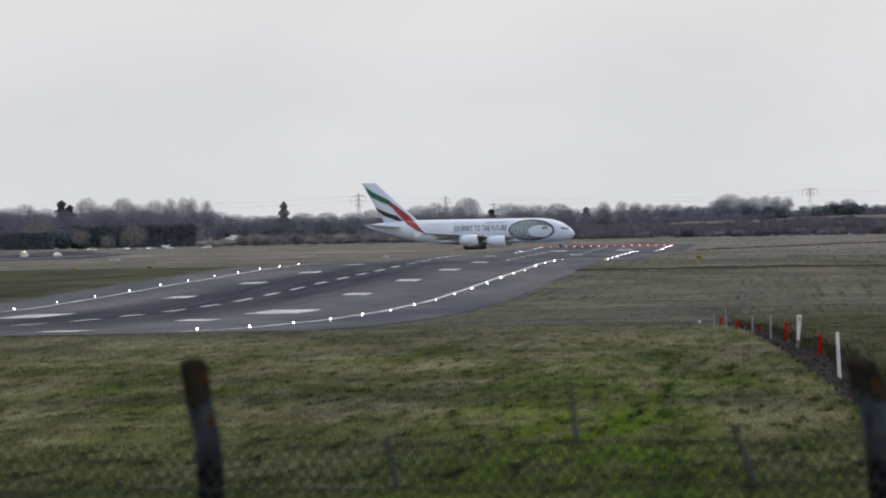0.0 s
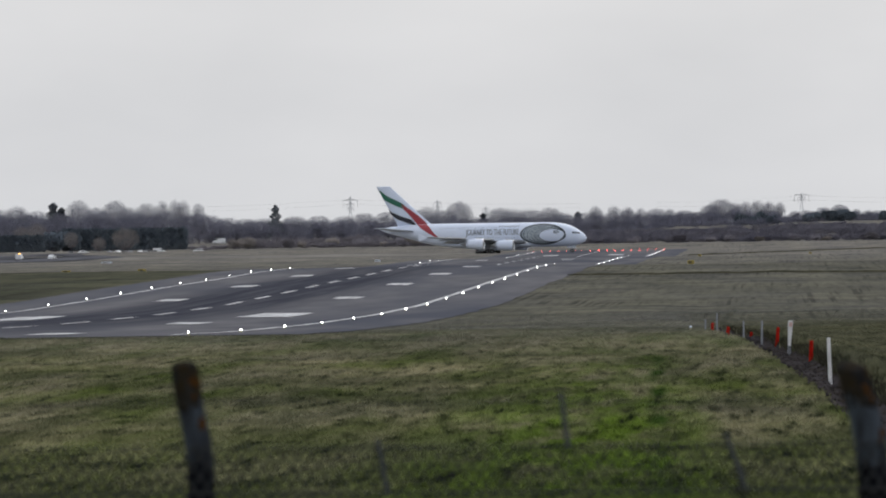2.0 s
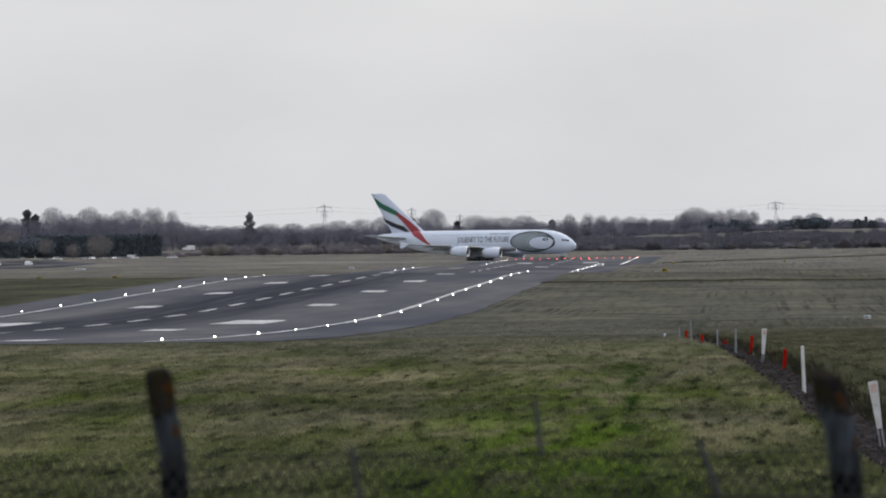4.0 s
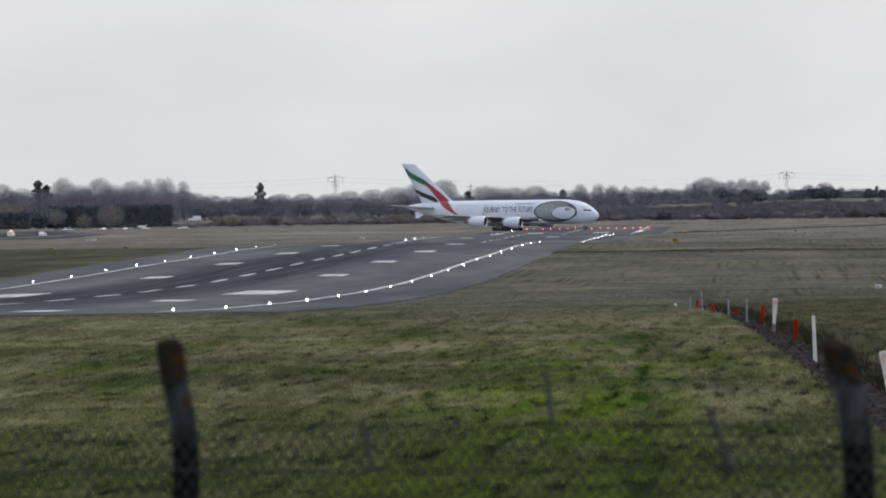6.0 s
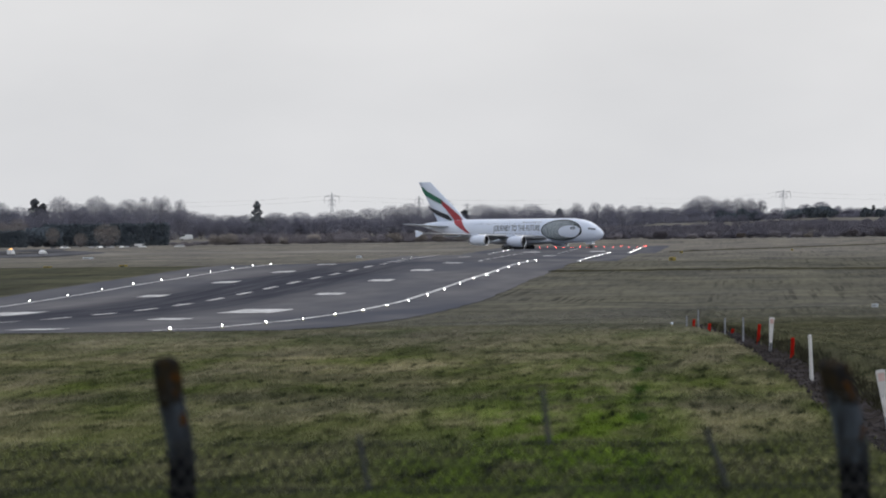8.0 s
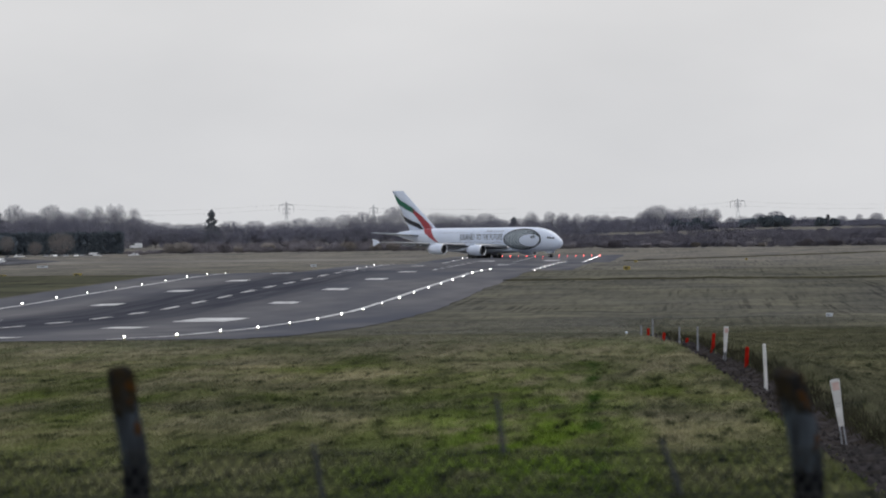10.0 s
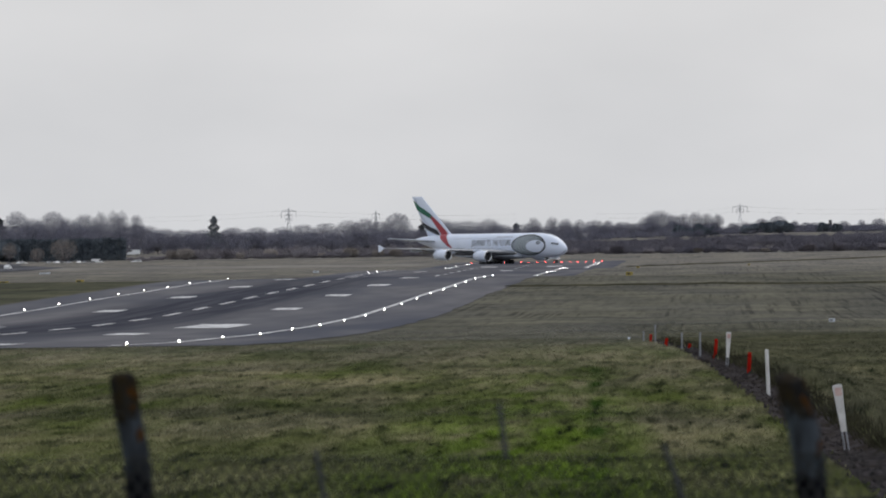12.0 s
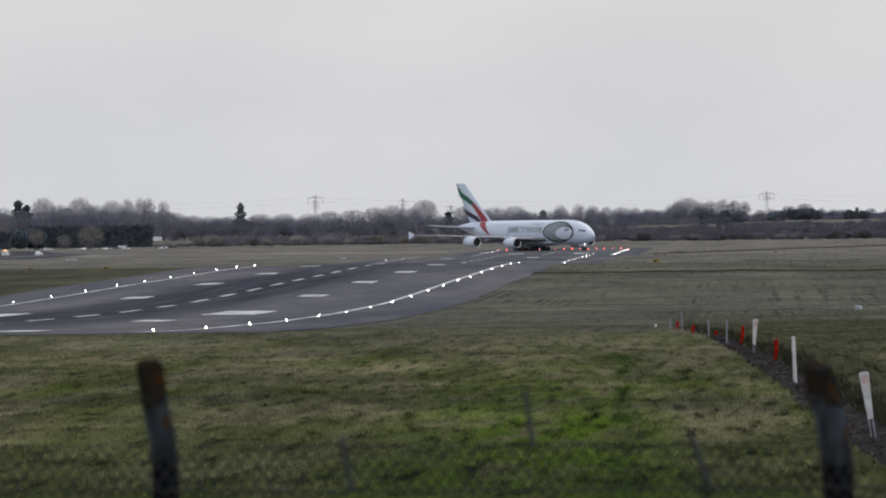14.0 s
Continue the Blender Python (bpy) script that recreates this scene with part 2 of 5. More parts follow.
M_DARK = mat("dark_inlet", (0.015, 0.015, 0.017), 0.6)
M_FAN = mat("fan_blades", (0.05, 0.05, 0.055), 0.4, 0.6)
M_RED = mat("red_paint", (0.36, 0.042, 0.055), 0.4)
M_GREEN = mat("green_paint", (0.015, 0.13, 0.075), 0.4)
M_BLACK = mat("black_paint", (0.012, 0.013, 0.022), 0.4)
M_LETTER = mat("dark_grey_letters", (0.085, 0.10, 0.115), 0.5)
M_RING = grained("engraved_grey_decal", (0.15, 0.18, 0.20), (0.56, 0.62, 0.66), 2.2, 0.45, 0, (1, 1, 2.5), 0, 8)
M_RINGLINE = mat("dark_decal_line", (0.032, 0.043, 0.052), 0.5)
M_PALE = mat("pale_decal", (0.70, 0.76, 0.88), 0.4)
M_TYRE = mat("black_tyre", (0.02, 0.02, 0.021), 0.8)
M_STEEL = grained("grey_steel", (0.28, 0.29, 0.3), (0.42, 0.43, 0.44), 3, 0.5, 0.5)
M_GLASS = mat("dark_glass", (0.02, 0.024, 0.03), 0.08)
M_LAMP = mat("white_lamp", (0.9, 0.9, 0.9), 0.3, 0, (1.0, 0.97, 0.92), 22.0)
M_DIMLAMP = mat("dim_white_lamp", (0.9, 0.9, 0.9), 0.3, 0, (1.0, 0.97, 0.92), 3.0)
M_REDLAMP = mat("red_lamp", (0.6, 0.05, 0.04), 0.3, 0, (1.0, 0.09, 0.07), 9.0)
M_AMBER = mat("amber_lamp", (0.8, 0.4, 0.05), 0.3, 0, (1.0, 0.45, 0.08), 4.0)
M_HOUSING = mat("lamp_housing", (0.35, 0.33, 0.2), 0.5)
M_VAN = mat("white_vehicle_paint", (0.75, 0.76, 0.77), 0.3)
M_CARGREY = mat("grey_vehicle_paint", (0.2, 0.21, 0.23), 0.3)
M_CARDARK = mat("dark_vehicle_paint", (0.035, 0.04, 0.05), 0.3)
M_YELLOW = mat("yellow_sign_face", (0.34, 0.26, 0.05), 0.5)
M_SIGNBLACK = mat("black_sign_face", (0.02, 0.02, 0.02), 0.5)
M_SIGNWHITE = grained("pale_sign_face", (0.55, 0.6, 0.66), (0.66, 0.7, 0.75), 2, 0.5)
M_ORANGE = grained("orange_red_plastic", (0.30, 0.012, 0.008), (0.40, 0.020, 0.012), 2.5, 0.85)
M_BOARD = grained("weathered_white_board", (0.60, 0.58, 0.57), (0.80, 0.79, 0.79), 2.2, 0.55)
M_PINK = grained("faded_red_band", (0.55, 0.33, 0.30), (0.72, 0.55, 0.52), 3, 0.6)
M_GALV = grained("galvanised_post", (0.22, 0.23, 0.25), (0.34, 0.35, 0.38), 4, 0.85)
M_POST = grained("grey_weathered_wood", (0.024, 0.028, 0.035), (0.092, 0.108, 0.132), 14, 0.9, 0, (1, 1, 0.16), 0.6, 8, (0.028, 0.030, 0.035), 9.0)
M_DARKPOST = grained("dark_foot_wood", (0.004, 0.004, 0.005), (0.013, 0.014, 0.018), 10, 0.9, 0, (1, 1, 0.14), 0.6, 8, (0.006, 0.006, 0.007), 3.0)
M_LICHEN = grained("moss_and_lichen", (0.011, 0.011, 0.013), (0.034, 0.033, 0.032), 18, 0.95, 0, (1, 1, 0.7), 0.6, 8, (0.030, 0.022, 0.012), 14.0)
M_ORANGELICHEN = grained("orange_lichen", (0.045, 0.022, 0.008), (0.095, 0.042, 0.012), 40, 0.95)
M_WIRE = mat("rusty_wire", (0.026, 0.027, 0.029), 0.8, 0.2)
M_DROPPER = mat("dull_grey_iron", (0.035, 0.038, 0.046), 0.7)
# steel colour lightened to stand in for haze over the distance
M_LATTICE = mat("hazed_pylon_steel", (0.40, 0.41, 0.44), 0.6, 0.2)


# ---------------------------------------------------------------- small builders
def part(name, bm, material, parent, label=""):
    me = bpy.data.meshes.new(name)
    bm.to_mesh(me)
    bm.free()
    me.materials.append(material)
    ob = new(name, me)
    ob.parent = parent
    if label:
        ob["label"] = label
    return ob


def thing(name, m, label, category, group="", kind=""):
    ob = new(name)
    ob.matrix_world = m
    return tagged(ob, label, category, group, kind)


def smooth(ob):
    ob.data.polygons.foreach_set("use_smooth", [True] * len(ob.data.polygons))
    return ob


def raw(name, verts, faces, material, parent=None):
    me = bpy.data.meshes.new(name)
    me.from_pydata(verts, [], faces)
    me.materials.append(material)
    ob = new(name, me)
    ob.parent = parent
    return ob


def box(bm, x0, x1, y0, y1, z0, z1, bevel=0.0):
    made = bmesh.ops.create_cube(bm, size=1)
    for v in made["verts"]:
        v.co = Vector(((x0 + x1) / 2 + v.co.x * (x1 - x0), (y0 + y1) / 2 + v.co.y * (y1 - y0), (z0 + z1) / 2 + v.co.z * (z1 - z0)))
    if bevel:
        edges = list({e for v in made["verts"] for e in v.link_edges})
        bmesh.ops.bevel(bm, geom=edges, offset=bevel, segments=2, affect="EDGES", profile=0.5)
    return bm


def rod(bm, a, b, r0, r1=None, seg=8):
    a, b = Vector(a), Vector(b)
    m = Matrix.Translation((a + b) / 2) @ (b - a).to_track_quat("Z", "Y").to_matrix().to_4x4()
    bmesh.ops.create_cone(bm, cap_ends=True, segments=seg, radius1=r0, radius2=r0 if r1 is None else r1, depth=(b - a).length, matrix=m)
    return bm


def loft(bm, rings, cap=True):
    """Rings of equal count joined by quads."""
    made = [[bm.verts.new(p) for p in ring] for ring in rings]
    for a, b in zip(made, made[1:]):
        for k in range(len(a)):
            bm.faces.new((a[k], a[(k + 1) % len(a)], b[(k + 1) % len(b)], b[k]))
    if cap:
        bm.faces.new(list(reversed(made[0])))
        bm.faces.new(made[-1])
    bmesh.ops.recalc_face_normals(bm, faces=bm.faces)
    return bm


def spun(bm, profile, axis_point, seg=24):
    """A body of revolution about the x axis through axis_point; profile of (x, radius)."""
    ax, ay, az = axis_point
    rings = [[(ax + x, ay + r * math.cos(2 * math.pi * k / seg), az + r * math.sin(2 * math.pi * k / seg)) for k in range(seg)] for x, r in profile]
    return loft(bm, rings, cap=False)


# ---------------------------------------------------------------- the lie of the land
LIE_Y = [-400, 0, 60, 150, 205, 560, 608, 668, 788, 908, 1028, 1148, 1268, 1388, 1508, 1600, 1640, 1700, 1850, 2111, 2440, 2520, 2680, 2886, 3296, 3600, 3900, 4120, 4400, 4900, 9000]
LIE_Z = [4.4, 4.4, 4.1, 0.6, -0.1, -0.1, -0.27, -0.78, -1.43, -1.77, -1.78, -1.29, -0.65, -0.16, 0.44, 0.60, 0.54, -0.25, -1.6, -0.82, -0.25, -0.9, -2.1, -1.40, -0.30, 1.0, 2.2, 3.7, 5.0, 7.0, 10.0]
_dense = np.arange(-400, 9001, 2.0)
_lie = np.convolve(np.pad(np.interp(_dense, LIE_Y, LIE_Z), 9, mode="edge"), np.ones(19) / 19, mode="valid")
RIGHT_LAMPS, LEFT_LAMPS = -38.56, -84.56
RUN_X0, RUN_X1, RUN_Y0, RUN_Y1 = LEFT_LAMPS - 8.0, RIGHT_LAMPS + 8.0, 603.0, 3345.0
MID = (RIGHT_LAMPS + LEFT_LAMPS) / 2


def step01(v, lo, hi):
    v = min(1.0, max(0.0, (v - lo) / (hi - lo)))
    return v * v * (3 - 2 * v)


def lie(y):
    return float(np.interp(y, _dense, _lie))


DITCH_Y = [205, 269, 347, 388, 423, 468, 522, 561, 586, 620]
DITCH_EDGE = [4.32, 3.23, 1.9, 1.2, 0.5, -0.3, -1.5, -2.9, -3.7, -4.7]


def ditch_x(y):
    """The middle of the ditch: its western edge and half of its width, which narrows away from the fence."""
    return float(np.interp(y, DITCH_Y, DITCH_EDGE)) + ditch_half(y)


def ditch_half(y):
    return float(np.interp(y, [205, 380, 445, 500, 540, 600], [1.05, 0.9, 0.85, 0.65, 0.5, 0.25]))


def camber(x, y):
    """The runway is crowned: its centre line stands a little above the lamps on its edges."""
    return 0.26 * max(0.0, 1 - abs(x - MID) / 23.0) * step01(y, 596, 720) * (1 - step01(y, 2600, 2950))


def land(x, y):
    z = lie(y)
    # a wooded bank beyond the runway's end, higher towards the east
    z += (4.6 * step01(x, -100, -35) + 1.6 * step01(x, -20, 25)) * step01(y, 3830, 3990)
    # a sunken car park by the hedge
    z -= 1.25 * step01(x, -292, -280) * (1 - step01(x, -236, -224)) * step01(y, 3672, 3700) * (1 - step01(y, 3740, 3775))
    off = step01(max(RUN_X0 - 3 - x, x - RUN_X1 - 3), 0, 14) if y > 585 else 1.0
    if y > 3100:
        off *= step01(y, 3330, 3420)
    if y > 190:
        z += off * 0.22 * noise.noise((x * 0.06, y * 0.012, 3.3)) + off * 0.10 * noise.noise((x * 0.3, y * 0.05, 7.7))
    if 190 < y < 640:
        d, w, ends = x - ditch_x(y), ditch_half(y), step01(y, 200, 215) * (1 - step01(y, 560, 610))
        z -= 0.30 * (1 - step01(abs(d), w * 0.6, w * 1.25)) * ends
        z += 0.28 * step01(d, w * 0.9, w + 1.6) * (1 - step01(d, w + 1.8, w + 5.0)) * ends
    return z


GROUND_X = sorted({-6000, -3000, -1500, -900, -600, *range(-450, -100, 12), *range(-100, -46, 5), *range(-46, 14, 1), *[-7.5 + 0.5 * k for k in range(30)], *range(14, 60, 4), *range(60, 200, 14), 300, 600, 1500, 3000, 6000, RUN_X0, RUN_X1})
GROUND_Y = sorted({-400, -100, -20, *range(0, 200, 10), *range(200, 640, 3), *range(640, 1700, 12), *range(1700, 4400, 20), *range(4400, 5000, 60), 5400, 6000, 7500, 9000})


def build_ground():
    verts = [(x, y, land(x, y)) for y in GROUND_Y for x in GROUND_X]
    nx = len(GROUND_X)
    faces = [(j * nx + i, j * nx + i + 1, (j + 1) * nx + i + 1, (j + 1) * nx + i) for j in range(len(GROUND_Y) - 1) for i in range(nx - 1)]
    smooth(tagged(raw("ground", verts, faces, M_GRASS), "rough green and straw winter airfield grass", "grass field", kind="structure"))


build_ground()


def strip(name, xs, y0, y1, lift, material, parent=None, wobble=0.0):
    """A sheet that follows the land between two y, a little above it."""
    ys = [y0] + [y for y in GROUND_Y if y0 < y < y1] + [y1]
    verts, faces = [], []
    for y in ys:
        for k, x in enumerate(xs):
            edge = wobble * noise.noise((y * 0.02, x, 1.5)) + wobble * noise.noise((y * 0.15, x, 4.5)) if k in (0, len(xs) - 1) else 0
            verts.append((x + edge, y, lie(y) + lift + camber(x, y)))
    n = len(xs)
    for j in range(len(ys) - 1):
        for i in range(n - 1):
            faces.append((j * n + i, j * n + i + 1, (j + 1) * n + i + 1, (j + 1) * n + i))
    return raw(name, verts, faces, material, parent)


runway = tagged(strip("runway", [RUN_X0, LEFT_LAMPS, MID, RIGHT_LAMPS, RUN_X1], RUN_Y0, RUN_Y1, 0.05, M_RUNWAY, None, 0.45), "worn grey asphalt runway with white painted markings", "runway", kind="structure")
# taxiway that leads in at the far end
taxi = strip("taxiway", [-420.0, -300.0, -200.0, RUN_X0], 3140.0, 3300.0, 0.045, M_CONCRETE)
tagged(taxi, "pale worn concrete taxiway joining the runway end", "taxiway", kind="structure")


tagged(raw("apron", [(x, y, lie(y) + 0.075) for y in range(2800, 3601, 20) for x in (-520.0, -400.0, -300.0, -232.0 - 34.0 * step01(abs(y - 3230), 60, 330))],
           [(j * 4 + i, j * 4 + i + 1, j * 4 + i + 5, j * 4 + i + 4) for j in range(40) for i in range(3)], M_ASPHALT), "dark asphalt apron beside the taxiway", "apron", kind="structure")


def markings():
    for x in (LEFT_LAMPS + 0.9, RIGHT_LAMPS - 0.9):
        strip("edge_line", [x - 0.32, x + 0.32], 606.0, 3255.0, 0.10, M_PAINT, runway)
    for k in range(44):
        y = 634 + 60 * k
        strip("centre_dash", [MID - 0.36, MID + 0.36], y - 15.0, y + 15.0, 0.10, M_PAINT, runway, 0.05)
    for y, long, wide, off in ((655, 22.5, 3.0, 10.6), (804, 22.5, 3.0, 10.6), (911, 50.0, 5.0, 12.4), (1108, 22.5, 3.0, 10.6), (1260, 22.5, 3.0, 10.6), (1415, 22.5, 3.0, 10.6), (1560, 22.5, 3.0, 10.6), (2290, 22.5, 3.0, 10.6), (3000, 40.0, 5.0, 10.6)):
        for side in (-1, 1):
            x = MID + side * off
            strip("touchdown_mark" if wide < 5 else "aiming_mark", [x - wide / 2, x + wide / 2], y - long / 2, y + long / 2, 0.10, M_PAINT, runway, 0.08)


markings()


# ---------------------------------------------------------------- runway lamps
def edge_lamp(name, m, lamp_material, label, category, group, r=0.066):
    ob = thing(name, m, label, category, group)
    base = bmesh.new()
    rod(base, (0, 0, 0), (0, 0, 0.06), 0.13, 0.10, 10)
    rod(base, (0, 0, 0.06), (0, 0, 0.14), 0.05, 0.05, 8)
    part("base", base, M_HOUSING, ob)
    bulb = bmesh.new()
    bmesh.ops.create_uvsphere(bulb, u_segments=10, v_segments=8, radius=r, matrix=Matrix.Translation((0, 0, 0.13 + r * 0.9)))
    smooth(part("lens", bulb, lamp_material, ob, "glowing lens"))
    return ob


white_lamp = edge_lamp("runway_edge_light", pose(RIGHT_LAMPS, 608, lie(608) + 0.05), M_LAMP, "small glowing white runway edge light on asphalt", "runway light", "runway edge lights")
for k in range(1, 45):
    y = 608 + 60 * k
    copy_thing(white_lamp, pose(RIGHT_LAMPS, y, lie(y) + 0.05))
for k in range(0, 38):
    y = 1016 + 60 * k
    if y < 1640 or 2160 < y < 2350 or y > 2900:
        copy_thing(white_lamp, pose(LEFT_LAMPS, y, lie(y) + 0.05))
red_lamp = edge_lamp("runway_end_light", pose(LEFT_LAMPS, 3262, lie(3262) + 0.05), M_REDLAMP, "small glowing red runway end light on asphalt", "runway light", "runway end lights", 0.13)
for k in range(1, 17):
    copy_thing(red_lamp, pose(LEFT_LAMPS + k * 46 / 16, 3262, lie(3262) + 0.05))


# ---------------------------------------------------------------- trees
def bare_crown(rng, height, spread, trunk_share, rise, thick, count):
    """Stems as thin three-sided tapers and twigs as slivers, grown by forking; returns two vertex and face lists."""
    wood, wood_f, twig, twig_f = [], [], [], []

    def stem(a, b, r0, r1):
        d = (b - a).normalized()
        u = d.orthogonal().normalized()
        w = d.cross(u)
        i = len(wood)
        for p, r in ((a, r0), (b, r1)):
            for k in range(4):
                q = p + (u * math.cos(k * math.pi / 2) + w * math.sin(k * math.pi / 2)) * r
                wood.append(tuple(q))
        for k in range(4):
            wood_f.append((i + k, i + (k + 1) % 4, i + 4 + (k + 1) % 4, i + 4 + k))

    def sliver(a, b, w):
        u = Vector((rng.gauss(0, 1), rng.gauss(0, 1), rng.gauss(0, 1))).cross(b - a).normalized() * w
        i = len(twig)
        twig.extend((tuple(a - u), tuple(a + u), tuple(b)))
        twig_f.append((i, i + 1, i + 2))

    foot, fork = Vector((0, 0, -0.4)), Vector((rng.uniform(-0.3, 0.3), rng.uniform(-0.3, 0.3), height * trunk_share))
    stem(foot, fork, height * 0.022, height * 0.017)
    centre = Vector((0, 0, height * (0.5 + trunk_share * 0.5)))
    rz = height * (1 - trunk_share) * 0.5
    lumps = [(rng.uniform(0, 6.283), rng.uniform(-0.2, 1.2)) for _ in range(7)]

    def edge(d):
        """How far the crown reaches along a direction: rounded, with lobes and notches."""
        a = math.atan2(d.y, d.x)
        lobe = max(math.cos(a - la) * 0.5 + math.cos(math.asin(max(-1, min(1, d.z))) - le) * 0.5 for la, le in lumps)
        return 0.80 + 0.20 * lobe
    for i in range(26):
        d = Vector((rng.gauss(0, 1), rng.gauss(0, 1), rng.gauss(0.45, 0.7) * rise)).normalized()
        reach = edge(d) * rng.uniform(0.75, 1.0)
        tip = centre + Vector((d.x * spread * reach, d.y * spread * reach, d.z * rz * reach))
        knee = fork.lerp(tip, 0.5) + Vector((0, 0, -0.05 * height))
        stem(fork, knee, height * 0.009, height * 0.005)
        stem(knee, tip, height * 0.005, height * 0.0018)
    for i in range(count):
        d = Vector((rng.gauss(0, 1), rng.gauss(0, 1), rng.gauss(0.15, 0.9))).normalized()
        reach = edge(d) * rng.random() ** 0.42
        p = centre + Vector((d.x * spread * reach, d.y * spread * reach, d.z * rz * reach))
        way = (Vector((d.x * 0.8, d.y * 0.8, d.z + 0.35 * rise)) + Vector((rng.gauss(0, 0.45), rng.gauss(0, 0.45), rng.gauss(0, 0.45)))).normalized()
        sliver(p, p + way * height * rng.uniform(0.025, 0.07), thick)
    return wood, wood_f, twig, twig_f


def leafy_shell(rng, count, shape, size, slim=1.0):
    """Many small leaf sprays inside a shape (a function of three random numbers)."""
    verts, faces = [], []
    for _ in range(count):
        p = Vector(shape(rng))
        u = Vector((rng.gauss(0, 1), rng.gauss(0, 1), rng.gauss(0, 0.7))).normalized()
        w = u.orthogonal().normalized()
        s = size * rng.uniform(0.5, 1.3)
        i = len(verts)
        verts.extend((tuple(p - u * s), tuple(p + w * s * 0.6 * slim), tuple(p + u * s), tuple(p - w * s * 0.5 * slim)))
        faces.append((i, i + 1, i + 2, i + 3))
    return verts, faces


def bare_tree(seed, spread, share, rise, label, thick=0.055, twigs=None, count=4200):
    rng = random.Random(seed)
    ob = thing("bare_tree", pose(0, 0, -500), label, "tree", "trees behind the airfield")
    w, wf, t, tf = bare_crown(rng, 15.0, spread, share, rise, thick, count)
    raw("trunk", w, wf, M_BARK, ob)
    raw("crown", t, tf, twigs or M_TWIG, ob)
    return ob


def conifer(seed):
    rng = random.Random(seed)
    ob = thing("conifer", pose(0, 0, -500), "dark evergreen conifer standing among bare trees", "tree", "conifers")
    t = bmesh.new()
    rod(t, (0, 0, -0.4), (0, 0, 13.5), 0.28, 0.05, 7)
    part("trunk", t, M_BARK, ob)

    def shape(r):
        h = r.random() ** 1.3
        rad = 4.9 * (0.16 + 0.84 * (1 - h) ** 0.7) * min(1.0, 0.5 + h * 4) * r.random() ** 0.45 * (0.80 + 0.3 * math.sin(h * 31 + seed))
        a = r.uniform(0, 6.283)
        return rad * math.cos(a), rad * math.sin(a), 1.2 + 13.6 * h
    v, f = leafy_shell(rng, 2600, shape, 0.45)
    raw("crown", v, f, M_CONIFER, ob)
    return ob


def shrub(seed, name, material, label, group, count=1500, size=0.42):
    """A low rounded bush with several stems, 4 m high and 7 m wide."""
    rng = random.Random(seed)
    ob = thing(name, pose(0, 0, -500), label, "bush", group)
    st = bmesh.new()
    for k in range(6):
        a = k * 1.05 + rng.uniform(-0.2, 0.2)
        rod(st, (0.3 * math.cos(a), 0.3 * math.sin(a), -0.3), (1.9 * math.cos(a), 1.9 * math.sin(a), 2.6), 0.08, 0.02, 5)
    part("stem", st, M_BARK, ob)
    lumps = [(rng.uniform(-2.2, 2.2), rng.uniform(-1.5, 1.5), rng.uniform(1.2, 2.6), rng.uniform(1.0, 1.7)) for _ in range(8)]

    def shape(r):
        cx, cy, cz, rad = r.choice(lumps)
        v = Vector((r.gauss(0, 1), r.gauss(0, 1), r.gauss(0, 1))).normalized() * rad * r.random() ** 0.4
        return cx + v.x * 1.25, cy + v.y, max(0.05, cz + v.z)
    v, f = leafy_shell(rng, count, shape, size, 1.0 if material is M_EVERGREEN else 0.28)
    raw("crown", v, f, material, ob)
    return ob


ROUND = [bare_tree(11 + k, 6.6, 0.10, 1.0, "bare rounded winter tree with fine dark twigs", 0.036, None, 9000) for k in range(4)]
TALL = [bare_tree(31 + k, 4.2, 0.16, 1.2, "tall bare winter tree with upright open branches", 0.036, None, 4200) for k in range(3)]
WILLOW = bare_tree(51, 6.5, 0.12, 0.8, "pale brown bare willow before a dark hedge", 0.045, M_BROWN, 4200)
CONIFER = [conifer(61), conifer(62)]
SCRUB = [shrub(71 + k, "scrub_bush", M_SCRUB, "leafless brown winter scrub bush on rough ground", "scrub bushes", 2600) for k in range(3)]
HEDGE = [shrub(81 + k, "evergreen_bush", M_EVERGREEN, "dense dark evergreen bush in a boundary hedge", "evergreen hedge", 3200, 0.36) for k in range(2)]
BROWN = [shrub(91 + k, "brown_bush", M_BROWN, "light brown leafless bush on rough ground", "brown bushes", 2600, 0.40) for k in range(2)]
plant = random.Random(7)


def put(model, x, y, height, unit, wide=1.0, z=None):
    s = height / unit
    m = pose(x, y, land(x, y) if z is None else z, 0, 0, plant.uniform(0, 360)) @ Matrix.Diagonal((s * wide, s * wide, s, 1))
    copy_thing(model, m)


# skyline: x, height of the crowns above the eye's datum, kind (0 round, 1 tall, 2 conifer)
SKY_WEST = [(-355, 19.5, 0), (-349, 19.9, 0), (-342, 21.3, 0), (-334, 19.3, 0), (-327.5, 22.5, 2), (-322, 20.5, 2), (-316, 23.6, 0), (-308, 20.5, 0), (-300.5, 23.6, 0),
            (-293, 20.4, 0), (-285, 22.0, 0), (-278, 22.9, 1), (-272.5, 23.3, 1), (-267, 23.1, 1), (-262, 21.6, 1), (-256, 16.5, 0), (-247, 15.2, 0), (-239, 14.6, 0), (-231, 14.8, 0)]
